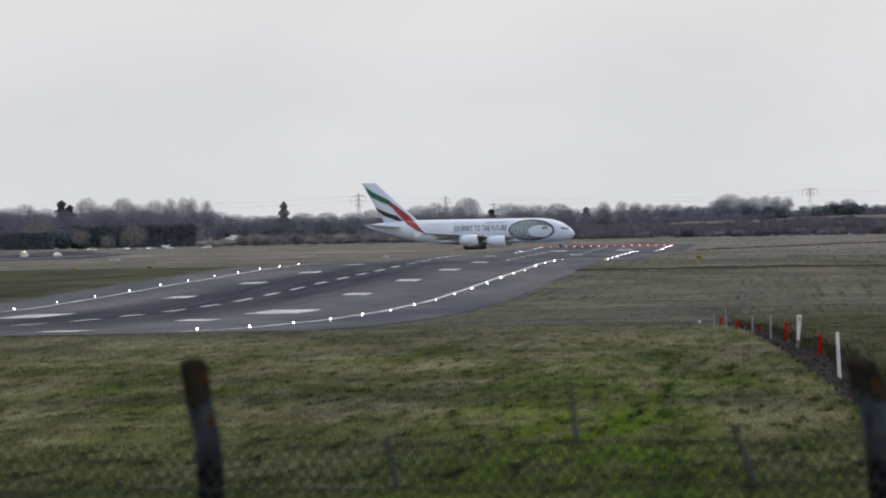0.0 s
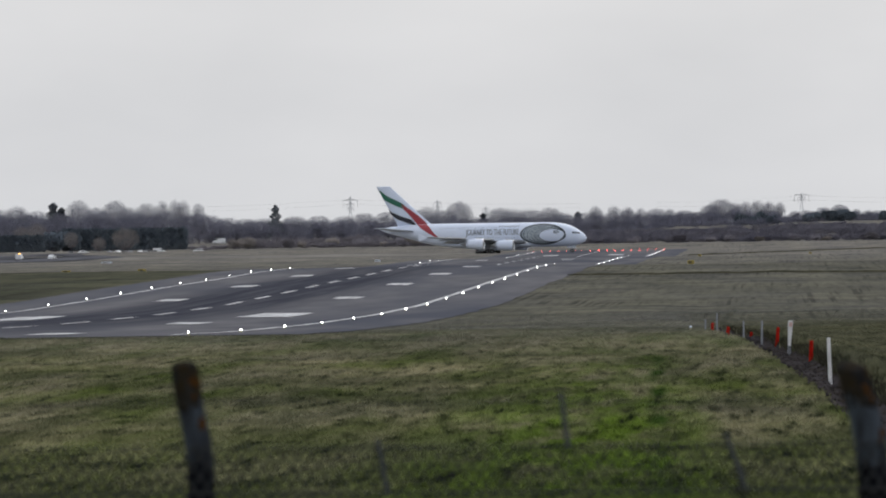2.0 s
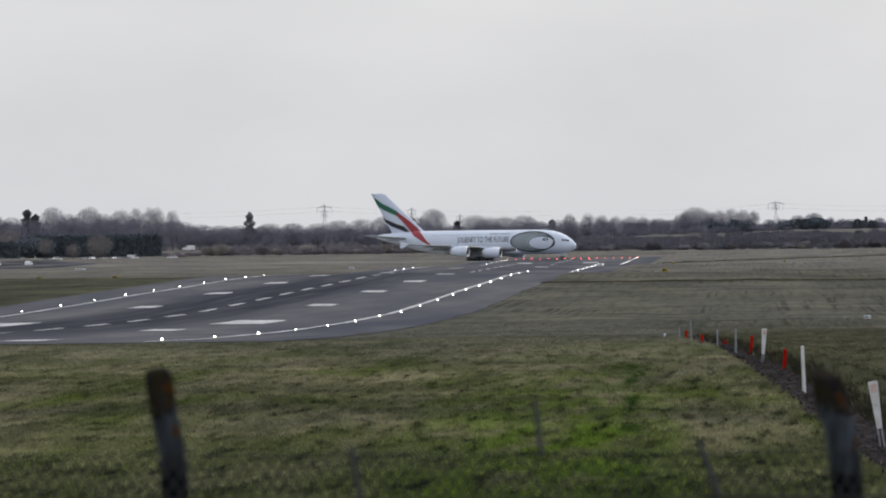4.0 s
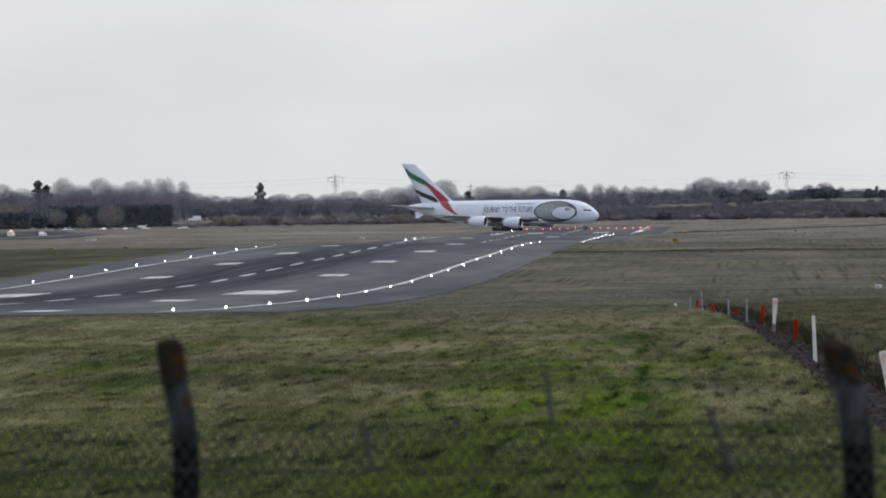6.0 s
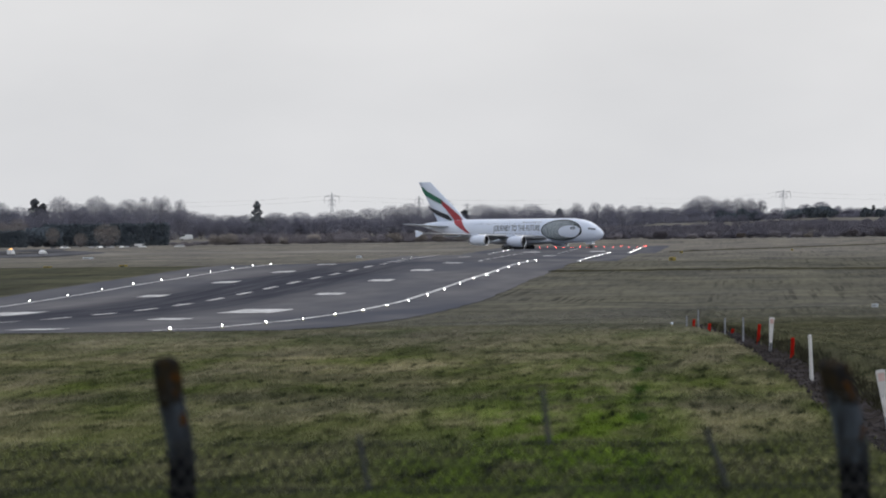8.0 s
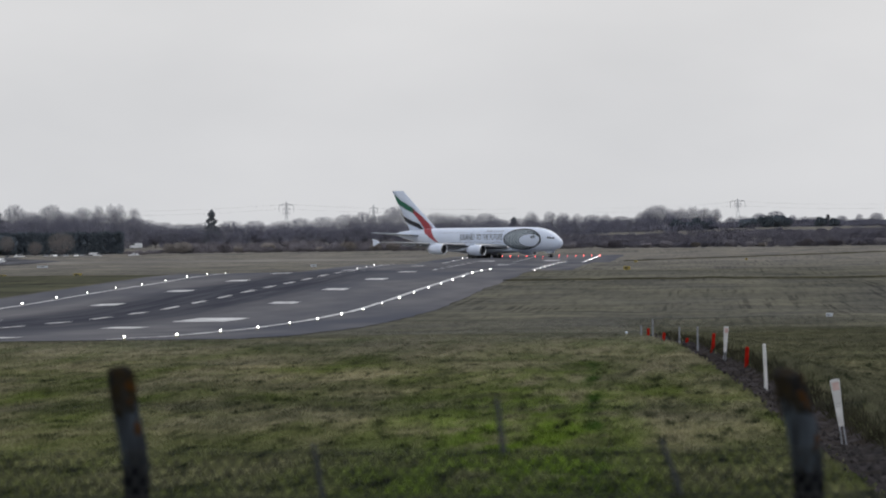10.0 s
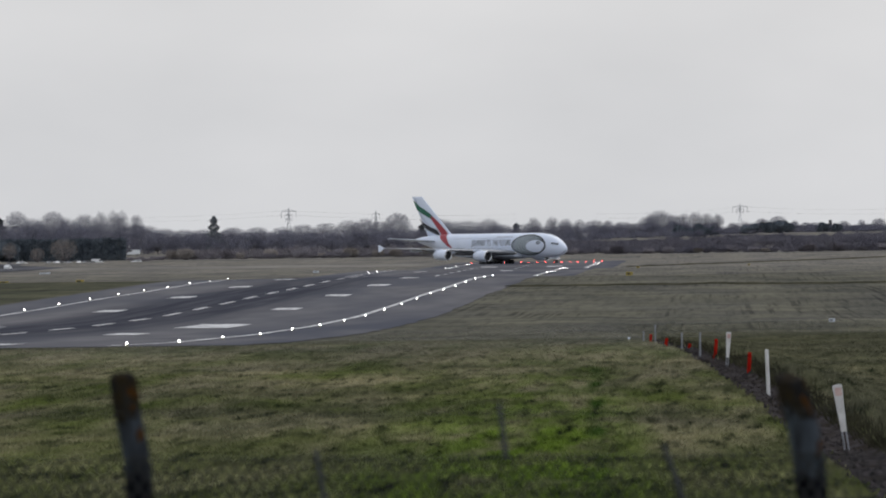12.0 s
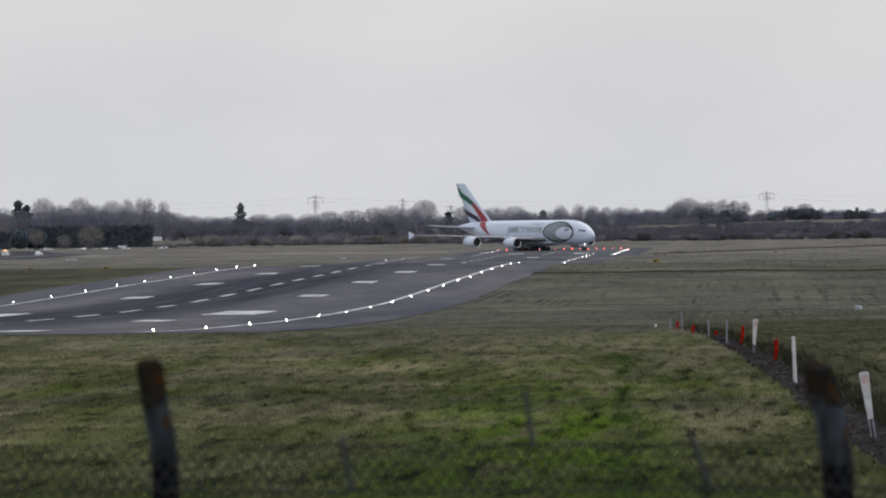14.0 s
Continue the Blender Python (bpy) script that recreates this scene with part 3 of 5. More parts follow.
SKY_MID = [(-216, 15.4, 0), (-206, 15.4, 0), (-196, 15.2, 0), (-186, 16.4, 0), (-175, 16.8, 0), (-165, 17.8, 0), (-157, 18.6, 0), (-149.5, 17.3, 0),
           (-142.2, 20.9, 0), (-131.5, 15.4, 2), (-124, 17.9, 0), (-117, 17.0, 0), (-110.5, 17.1, 0), (-101, 17.6, 0), (-95.6, 15.2, 0), (-89, 15.6, 2), (-80, 18.0, 1), (-72.4, 18.1, 1)]
SKY_EAST = [(-66, 17.5, 1), (-59.6, 16.8, 1), (-53, 16.6, 0), (-46.8, 16.6, 1), (-40, 15.8, 0), (-34, 15.2, 0), (-28, 18.0, 0), (-23.4, 20.3, 0), (-17, 18.6, 1), (-12.5, 19.0, 1),
            (-7, 19.6, 1), (-2, 19.0, 1), (3, 18.4, 1), (10, 14.8, 0), (17.3, 13.8, 0), (23, 16.4, 0), (30.2, 17.4, 0), (38, 15.6, 1), (47.6, 14.6, 0), (54, 15.4, 2), (60, 15.0, 0), (68, 15.5, 1), (76, 16, 0), (84, 15, 0)]
for x, top, sort in SKY_WEST + SKY_MID + SKY_EAST:
    y = 4200 + plant.uniform(-25, 25)
    model = plant.choice((ROUND, TALL, CONIFER)[sort])
    h = (top - land(x, y)) * 1.04
    put(model, x, y, h, 15.0, min(1.35, 15.5 / h) if sort == 0 else min(1.2, 13.0 / h) if sort == 1 else 1.0 if h > 14 else 1.3)
CONIFER_LONE = copy_thing(CONIFER[1], pose(-223.8, 4160, land(-223.8, 4160)) @ Matrix.Diagonal((1.0, 1.0, 1.13, 1)))


class Thicket:
    """Scrub too dense to count, grown into one mesh of slender sprays over many stools."""

    def __init__(self, seed):
        self.rng, self.sprays = np.random.default_rng(seed), []

    def spray(self, p, d, slim):
        """Slivers that start at p and reach along d."""
        w = np.cross(self.rng.normal(0, (1, 0.4, 1), p.shape), d)
        w *= (self.rng.uniform(0.4, 1.0, len(p)) * slim / np.maximum(1e-6, np.linalg.norm(w, axis=1)))[:, None]
        self.sprays.append(np.stack((p - w, p + w, p + d), axis=1))

    def stool(self, x, y, height, wide, count, slim=0.09):
        g, rng = land(x, y), self.rng
        lumps = np.stack((rng.uniform(-0.5, 0.5, 7) * wide, rng.uniform(-2, 2, 7), rng.uniform(0.10, 0.74, 7) * height, rng.uniform(0.18, 0.3, 7)), axis=1)[rng.integers(0, 7, count)]
        v = rng.normal(0, 1, (count, 3))
        v *= (rng.random(count) ** 0.4 / np.linalg.norm(v, axis=1))[:, None]
        p = np.stack((x + lumps[:, 0] + v[:, 0] * lumps[:, 3] * wide * 1.2, y + lumps[:, 1] + v[:, 1] * 1.5, g + np.maximum(0.05, lumps[:, 2] + v[:, 2] * lumps[:, 3] * height)), axis=1)
        d = np.stack((v[:, 0] * 0.6 + rng.normal(0, 0.4, count), rng.normal(0, 0.3, count), 0.5 + rng.normal(0, 0.5, count)), axis=1)
        d *= (rng.uniform(0.4, 0.9, count) / np.linalg.norm(d, axis=1))[:, None]
        self.spray(p, d, slim)

    def clipped(self, x0, x1, y, deep, top, count):
        """A hedge clipped to a flat top and an upright face, with small dents."""
        rng = self.rng
        x, q = rng.uniform(x0, x1, count), rng.random(count)
        ground = np.interp(x, [x0, x1], [land(x0, y), land(x1, y)])
        dent = 0.45 * np.sin(x * 0.9 + 2 * np.sin(x * 0.31)) + 0.25 * np.sin(x * 2.3)
        high = ground + (top + 0.5 * dent - ground) * (1 - rng.random(count) ** 1.15)
        p = np.stack((x, y + 0.5 * dent + deep * q * q, high), axis=1)
        d = rng.normal(0, 1, (count, 3)) * (0.5, 0.3, 0.5)
        self.spray(p, d, 0.30)

    def done(self, name, material, label, category="scrub"):
        verts = np.concatenate(self.sprays).reshape(-1, 3)
        tagged(raw(name, verts.tolist(), np.arange(len(verts)).reshape(-1, 3).tolist(), material), label, category, kind="stuff")


# a second row of crowns in the western wood and behind the bank
for x, lo, hi in [(-358 + 7 * k, 17.0, 19.5) for k in range(15)] + [(-250 + 8 * k, 12.5, 15.0) for k in range(20)] + [(-84 + 6 * k, 14.0, 16.5) for k in range(15)]:
    y = 4170 + plant.uniform(-15, 15)
    xx = x + plant.uniform(-2, 2)
    h = plant.uniform(lo, hi) - land(xx, y)
    put(plant.choice(ROUND if x < -90 or plant.random() < 0.5 else TALL), xx, y, max(3.0, h), 15.0, min(1.5, 16.0 / max(3.0, h)))
# lower wood that closes the gaps under the crowns
wood = Thicket(21)
for x in range(-370, 100, 4):
    for y in (4150, 4235):
        xx, yy = x + plant.uniform(-2, 2), y + plant.uniform(-12, 12)
        top = 17.2 if x < -262 else 13.6 if x < -150 else 14.6 if x < -28 else 15.6 if x < 6 else 15.2 if 11 < x < 42 else 13.6
        wood.stool(xx, yy, max(2.0, (top - land(xx, yy)) * plant.uniform(0.85, 1.12)), 8.0, 1700)
for x in range(-112, 104, 3):
    xx, yy = x + plant.uniform(-1.5, 1.5), 4128 + plant.uniform(-10, 10)
    wood.stool(xx, yy, plant.uniform(2.4, 4.2) if x < 8 else plant.uniform(1.6, 2.6), 6.0, 700)
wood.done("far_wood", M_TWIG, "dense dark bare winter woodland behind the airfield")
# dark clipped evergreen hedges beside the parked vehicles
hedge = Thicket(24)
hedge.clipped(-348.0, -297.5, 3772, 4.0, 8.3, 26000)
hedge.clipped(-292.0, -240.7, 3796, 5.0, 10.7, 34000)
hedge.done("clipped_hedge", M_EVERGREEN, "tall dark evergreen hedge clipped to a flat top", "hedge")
for x, y, h in ((-294.5, 3780, 9.2), (-290.0, 3784, 9.6), (-286.0, 3786, 8.6), (-345, 3790, 11), (-338, 3792, 10)):
    put(plant.choice(HEDGE), x, y, h, 4.0, 0.72)
for x, y, h in ((-14, 4138, 6.0), (-9, 4140, 4.6), (-4.5, 4136, 6.4), (1.0, 4140, 4.4), (16, 4120, 4.2), (20, 4124, 5.0), (25, 4120, 5.6), (30, 4122, 6.0), (35, 4118, 4.6), (50, 4120, 4.8), (56, 4120, 4.2)):
    put(plant.choice(HEDGE), x, y, h, 4.0, 0.8)
put(WILLOW, -262.6, 3745, 10.6, 15.0, 1.25)
put(WILLOW, -273.8, 3752, 6.6, 15.0, 1.1)
put(WILLOW, -301.5, 3785, 12.0, 15.0, 0.9)
put(WILLOW, -308, 3788, 10.6, 15.0, 1.0)
put(WILLOW, -286.5, 3770, 8.0, 15.0, 0.9)
# scrub west of the runway's end
rough = Thicket(22)
for x in range(-236, -96, 3):
    for row in (0, 1, 2):
        if x < -220 and row:
            continue
        rough.stool(x + plant.uniform(-2, 2), 3775 + 55 * row + plant.uniform(-15, 15), (2.2 + 1.3 * row) * plant.uniform(0.6, 1.15) * (0.8 if x < -220 else 1.0), 5.5, 1300)
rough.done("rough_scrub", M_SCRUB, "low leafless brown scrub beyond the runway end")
for x in range(-216, -100, 9):
    put(plant.choice(BROWN if plant.random() < 0.45 else SCRUB), x + plant.uniform(-4, 4), 3768 + plant.uniform(-12, 12), plant.uniform(2.6, 5.2), 4.0, 1.0)
put(BROWN[0], -214, 3750, 5.6, 4.0, 0.9)
put(BROWN[1], -219, 3755, 4.6, 4.0, 0.9)
# wooded bank beyond the runway's end
bank = Thicket(23)
for x in range(-108, 100, 3):
    for row in range(4):
        xx, yy = x + plant.uniform(-1.5, 1.5), 3800 + 42 * row + plant.uniform(-12, 12)
        top = float(np.interp(xx, [-110, -61, -38, -10, 7, 46], [7.6, 7.6, 7.4, 8.6, 9.6, 9.4])) + (0.4 if row == 3 else 0.0)
        bank.stool(xx, yy, max(1.8, (top - land(xx, yy)) * plant.uniform(0.8, 1.05)) if row > 0 else plant.uniform(2.4, 3.6), 6.5, 1500)
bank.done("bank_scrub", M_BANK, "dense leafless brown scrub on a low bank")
for x in range(-106, 90, 10):
    put(plant.choice(BROWN if plant.random() < 0.3 else SCRUB), x + plant.uniform(-4, 4), 3790 + plant.uniform(-12, 6), plant.uniform(2.2, 3.8), 4.0, 1.2)
for m in ROUND + TALL + [WILLOW] + CONIFER + SCRUB + HEDGE + BROWN:
    for o in (*m.children_recursive, m):
        bpy.data.objects.remove(o)


# ---------------------------------------------------------------- pylons and power line
def pylon(m, height, arm):
    ob = thing("electricity_pylon", m, "distant grey steel lattice electricity pylon", "pylon", "pylons")
    legs = bmesh.new()
    w0, w1, neck = height * 0.11, height * 0.028, height * 0.62

    def half(z):
        return w0 + (w1 - w0) * min(1, z / neck) if z < neck else w1 * (1 - 0.7 * (z - neck) / (height - neck))
    for sx in (-1, 1):
        for sy in (-1, 1):
            for a, b in ((0, neck), (neck, height)):
                rod(legs, (sx * half(a), sy * half(a), a), (sx * half(b), sy * half(b), b), 0.13, 0.10, 4)
    part("leg_frame", legs, M_LATTICE, ob)
    brace = bmesh.new()
    z = 0.0
    while z < height - 1.5:
        z2 = z + max(1.6, half(z) * 1.5)
        for sy in (-1, 1):
            rod(brace, (-half(z), sy * half(z), z), (half(z2), sy * half(z2), z2), 0.07, 0.07, 3)
            rod(brace, (half(z), sy * half(z), z), (-half(z2), sy * half(z2), z2), 0.07, 0.07, 3)
        z = z2
    part("bracing", brace, M_LATTICE, ob)
    for share, wide, drop in ((0.70, 0.45, 1.2), (0.80, 0.5, 1.2), (0.90, 1.0, 3.4)):
        a = bmesh.new()
        z = height * share
        for s in (-1, 1):
            rod(a, (0, 0, z), (s * arm * wide, 0, z), 0.12, 0.08, 4)
            rod(a, (0, 0, z + height * 0.05), (s * arm * wide, 0, z), 0.09, 0.07, 4)
            rod(a, (s * arm * wide, 0, z), (s * arm * wide, 0, z - drop), 0.09, 0.09, 4)
        part("cross_arm", a, M_LATTICE, ob)
    return ob


for x, y, top, arm in ((-214.7, 4700, 26.6, 3.7), (14.7, 4700, 25.3, 3.7), (-175.8, 4850, 24.9, 2.0), (-150.5, 4850, 20.9, 1.8)):
    pylon(pose(x, y, land(x, y)), top - land(x, y), arm)


def power_line():
    verts, faces = [], []
    spans = [(-330.0, 4720.0, 20.5, -214.7, 4700.0, 22.8), (-214.7, 4700.0, 22.8, -100.0, 4800.0, 19.5), (14.7, 4700.0, 21.8, 110.0, 4700.0, 20.0), (-60.0, 4800.0, 19.5, 14.7, 4700.0, 21.8)]
    for x0, y0, z0, x1, y1, z1 in spans:
        for lift in (0.0, 2.2):
            for k in range(12):
                i = len(verts)
                for q in (k, k + 1):
                    s = q / 12
                    z = z0 + (z1 - z0) * s + lift - 5.0 * s * (1 - s)
                    for dz in (-0.018, 0.018):
                        verts.append((x0 + (x1 - x0) * s, y0 + (y1 - y0) * s, z + dz))
                faces.append((i, i + 1, i + 3, i + 2))
    tagged(raw("power_line", verts, faces, M_WIRE), "thin dark power cables strung between distant pylons", "power line", kind="structure")


power_line()


# ---------------------------------------------------------------- the airliner
# its own space: x forward, y to port, z up from the ground; s is the way aft from the nose
NOSE_X = 35.0
HULL = [(0.0, 4.75, 5.0, 0.12), (0.35, 4.0, 5.75, 0.85), (0.9, 3.5, 6.4, 1.35), (1.8, 3.0, 7.15, 1.95), (3.5, 2.5, 8.4, 2.65), (5.5, 2.25, 9.4, 3.1), (8.0, 2.1, 10.1, 3.4), (11.0, 2.0, 10.5, 3.55),
        (15.0, 2.0, 10.6, 3.57), (45.0, 2.0, 10.6, 3.57), (52.0, 2.7, 10.6, 3.45), (58.0, 4.0, 10.5, 3.0), (64.0, 5.7, 10.2, 2.2), (69.0, 7.1, 9.7, 1.2), (71.5, 7.9, 9.3, 0.6), (72.7, 8.4, 9.0, 0.25)]
_hs = [h[0] for h in HULL]


def hull_at(s):
    lo, hi, hw = (float(np.interp(s, _hs, [h[k] for h in HULL])) for k in (1, 2, 3))
    return (lo + hi) / 2, (hi - lo) / 2, hw


def hull_y(s, z):
    zc, hz, hw = hull_at(s)
    return hw * max(0.0, 1 - min(1.0, abs((z - zc) / hz)) ** 2.2) ** (1 / 2.2)


def on_hull(name, bm, material, parent, label="", lift=0.03):
    """Lays a flat drawing, given in x = s and y = z, on the starboard side of the hull."""
    for axis, cuts in (((0, 1, 0), [2.4 + 0.45 * k for k in range(19)]), ((1, 0, 0), [1.0 * k for k in range(1, 72, 2)])):
        for c in cuts:
            bmesh.ops.bisect_plane(bm, geom=bm.verts[:] + bm.edges[:] + bm.faces[:], plane_co=(c * axis[0], c * axis[1], 0), plane_no=axis, dist=1e-5)
    for v in bm.verts:
        s, z = v.co.x, v.co.y
        zc, hz, hw = hull_at(s)
        v.co = Vector((NOSE_X - s, -hull_y(s, z) - lift * 1.5, z + 1.5 * lift * (z - zc) / hz))
    return part(name, bm, material, parent, label)


def plate(points):
    bm = bmesh.new()
    bm.faces.new([bm.verts.new((s, z, 0)) for s, z in points])
    return bm


def oval_ring(outer, inner, n=64, m=1):
    """A ring between two ovals (centre s, centre z, half length, half height)."""
    bm = bmesh.new()
    rows = []
    for q in range(m + 1):
        f = q / m
        rows.append([bm.verts.new(((1 - f) * (outer[0] + outer[2] * math.cos(a)) + f * (inner[0] + inner[2] * math.cos(a)),
                                   (1 - f) * (outer[1] + outer[3] * math.sin(a)) + f * (inner[1] + inner[3] * math.sin(a)), 0)) for a in [2 * math.pi * k / n for k in range(n)]])
    for a, b in zip(rows, rows[1:]):
        for k in range(n):
            bm.faces.new((a[k], a[(k + 1) % n], b[(k + 1) % n], b[k]))
    return bm


def oval(cs, cz, a, b, n=40):
    return plate([(cs + a * math.cos(2 * math.pi * k / n), cz + b * math.sin(2 * math.pi * k / n)) for k in range(n)])


def surface(stations, side=1, upright=False):
    """A wing-like body: stations of (span, s of the leading edge, chord, height, thickness)."""
    prof = [(0, 0), (0.04, 0.55), (0.15, 0.9), (0.35, 1), (0.65, 0.65), (1, 0.06), (1, -0.06), (0.65, -0.4), (0.35, -0.6), (0.15, -0.6), (0.04, -0.4)]
    rings = []
    for span, le, chord, z, th in stations:
        ring = []
        for c, t in prof:
            x = NOSE_X - (le + c * chord)
            ring.append((x, t * th / 2, span) if upright else (x, side * span, z + t * th / 2))
        rings.append(ring)
    return loft(bmesh.new(), rings)


def words(text):
    cu = bpy.data.curves.new("words", "FONT")
    cu.body = text
    cu.offset = 0.014
    tmp = new("words", cu)
    bpy.context.view_layer.update()
    me = bpy.data.meshes.new_from_object(tmp.evaluated_get(bpy.context.evaluated_depsgraph_get()))
    bpy.data.objects.remove(tmp)
    bm = bmesh.new()
    bm.from_mesh(me)
    return bm


def wheel_mesh(radius, width):
    t = bmesh.new()
    prof = [(-width / 2, radius * 0.55), (-width / 2, radius * 0.86), (-width * 0.35, radius), (width * 0.35, radius), (width / 2, radius * 0.86), (width / 2, radius * 0.55)]
    rings = [[(r * math.cos(2 * math.pi * k / 18), y, r * math.sin(2 * math.pi * k / 18)) for k in range(18)] for y, r in prof]
    loft(t, rings)
    h = bmesh.new()
    rod(h, (0, -width * 0.53, 0), (0, width * 0.53, 0), radius * 0.5, radius * 0.5, 10)
    return t, h


WHEELS = []


def airliner():
    ob = thing("airliner", pose(0, 0, 0), "white four-engined double-deck jet airliner taxiing onto the runway", "airplane")
    f = bmesh.new()
    rings = []
    seg = 40
    fine = sorted({*_hs, *[15 + 5 * k for k in range(7)], 0.15, 0.6, 1.3, 2.6, 4.5, 6.7, 9.5, 48, 55, 61, 66.5})
    for s in fine:
        zc, hz, hw = hull_at(s)
        ring = []
        for k in range(seg):
            a = 2 * math.pi * k / seg
            c, sn = math.cos(a), math.sin(a)
            ring.append((NOSE_X - s, hw * math.copysign(abs(c) ** (2 / 2.2), c), zc + hz * math.copysign(abs(sn) ** (2 / 2.2), sn)))
        rings.append(ring)
    smooth(part("fuselage", loft(f, rings), M_WHITE, ob, "white painted double-deck fuselage"))
    # belly fairing
    fair = bmesh.new()
    rings = []
    for s, w, lo, hi in ((18, 1.2, 2.2, 3.0), (21, 3.3, 1.75, 3.9), (26, 4.1, 1.5, 4.4), (36, 4.15, 1.5, 4.4), (42, 3.7, 1.7, 4.0), (47, 2.4, 2.3, 3.4), (50, 0.8, 2.7, 3.1)):
        rings.append([(NOSE_X - s, w * math.cos(2 * math.pi * k / 20), (lo + hi) / 2 + (hi - lo) / 2 * math.sin(2 * math.pi * k / 20)) for k in range(20)])
    smooth(part("belly_fairing", loft(fair, rings), M_BELLY, ob, "grey wing-root fairing"))
    # wings, drooping flaps, engines
    for side in (-1, 1):
        wing = part("wing", surface([(2.6, 20.5, 19.0, 3.6, 2.4), (9.0, 25.5, 14.6, 4.2, 1.7), (14.5, 29.6, 11.4, 4.6, 1.2), (25.7, 37.6, 8.0, 5.2, 0.8), (36.0, 45.2, 5.2, 5.7, 0.5), (39.3, 47.9, 3.9, 5.9, 0.35)], side), M_WING, ob, "long swept grey wing")
        smooth(wing)
        for a, b, c0, c1 in ((4.5, 13.5, 40.0, 40.6), (15.5, 24.5, 41.0, 44.6)):
            fl = bmesh.new()
            z0, z1 = 3.5 + a * 0.04, 3.5 + b * 0.04
            rings = []
            for y, s, z in ((a, c0, z0), (b, c1, z1)):
                rings.append([(NOSE_X - s + 0.6, side * y, z + 0.25), (NOSE_X - s + 0.6, side * y, z - 0.05), (NOSE_X - s - 2.2, side * y, z - 0.75), (NOSE_X - s - 2.2, side * y, z - 0.68)])
            part("flap", loft(fl, rings), M_WING, wing)
        for y, s in ((7.5, 37.5), (12.0, 38.6), (18.0, 40.5), (22.5, 42.5), (28.5, 44.5)):
            fr = bmesh.new()
            spun(fr, [(3.0, 0.02), (2.0, 0.32), (0, 0.42), (-2.2, 0.34), (-3.6, 0.03)], (NOSE_X - s, side * y, 3.55 + y * 0.045), 10)
            smooth(part("flap_track_fairing", fr, M_BELLY, wing))
        fence = bmesh.new()
        rings = [[(NOSE_X - 49.2, side * 39.35, 5.95), (NOSE_X - 51.6, side * 39.35, 7.0), (NOSE_X - 52.6, side * 39.35, 7.0), (NOSE_X - 52.2, side * 39.35, 5.9), (NOSE_X - 52.4, side * 39.35, 4.7), (NOSE_X - 51.4, side * 39.35, 4.7)]]
        rings.append([(x, y + side * 0.14, z) for x, y, z in rings[0]])
        part("wingtip_fence", loft(fence, rings), M_WHITE, wing, "white arrow-shaped wingtip fence")
        for y, s, z, r in ((14.9, 23.2, 2.75, 1.85), (25.7, 31.8, 3.3, 1.8)):
            nac = bmesh.new()
            spun(nac, [(-0.35, r * 0.80), (0.0, r * 0.90), (-0.5, r * 0.985), (-1.6, r * 1.03), (-3.4, r), (-5.2, r * 0.86), (-6.3, r * 0.70), (-6.2, r * 0.62)], (NOSE_X - s, side * y, z), 28)
            engine = smooth(part("engine", nac, M_WHITE, ob, "white engine nacelle with a dark inlet"))
            lip = bmesh.new()
            spun(lip, [(-0.45, r * 0.79), (0.02, r * 0.86), (0.03, r * 0.915), (-0.28, r * 0.975)], (NOSE_X - s + 0.02, side * y, z), 28)
            smooth(part("inlet_lip", lip, M_LIP, engine, "bare metal inlet lip"))
            fan = bmesh.new()
            spun(fan, [(-0.9, r * 0.80), (-0.95, r * 0.3), (-0.5, 0.18), (-0.35, 0.02)], (NOSE_X - s, side * y, z), 24)
            part("fan", fan, M_FAN, engine, "dark fan disc")
            barrel = bmesh.new()
            spun(barrel, [(-0.2, r * 0.785), (-0.95, r * 0.80)], (NOSE_X - s, side * y, z), 24)
            part("inlet_barrel", barrel, M_DARK, engine)
            core = bmesh.new()
            spun(core, [(-5.4, r * 0.55), (-6.6, r * 0.46), (-7.4, r * 0.30), (-8.4, 0.05)], (NOSE_X - s, side * y, z), 18)
            smooth(part("exhaust_cone", core, M_STEEL, engine))
            py = bmesh.new()
            rings = []
            for x0, x1, zz in ((s + 1.2, s + 9.0, z + r * 0.85), (s + 4.2, s + 10.0, z + r * 0.85 + 0.75)):
                rings.append([(NOSE_X - x0, side * y - 0.25, zz), (NOSE_X - x0, side * y + 0.25, zz), (NOSE_X - x1, side * y + 0.2, zz), (NOSE_X - x1, side * y - 0.2, zz)])
            part("pylon", loft(py, rings), M_WHITE, engine)
        tp = part("tailplane", surface([(1.0, 59.6, 9.4, 8.0, 0.9), (15.1, 69.0, 3.6, 9.2, 0.35)], side), M_BELLY, ob, "grey swept tailplane")
        smooth(tp)
    # fin and its colours
    fin = part("tail_fin", surface([(9.3, 53.2, 13.4, 0, 1.1), (11.0, 55.6, 11.6, 0, 1.05), (23.4, 69.0, 5.1, 0, 0.55), (23.85, 69.6, 4.7, 0, 0.4)], 1, True), M_WHITE, ob, "tall white fin with flag-coloured stripes")
    smooth(fin)

    def fin_plate(name, pts, material, label):
        bm = plate(pts)
        for c in [9.6 + 0.8 * k for k in range(18)]:
            bmesh.ops.bisect_plane(bm, geom=bm.verts[:] + bm.edges[:] + bm.faces[:], plane_co=(0, c, 0), plane_no=(0, 1, 0), dist=1e-5)
        bmesh.ops.triangulate(bm, faces=bm.faces[:])
        twin = bm.copy()
        for b, sign in ((bm, -1), (twin, 1)):
            for v in b.verts:
                s, z = v.co.x, v.co.y
                v.co = Vector((NOSE_X - s, sign * (0.60 - (z - 9.3) * 0.019), z))
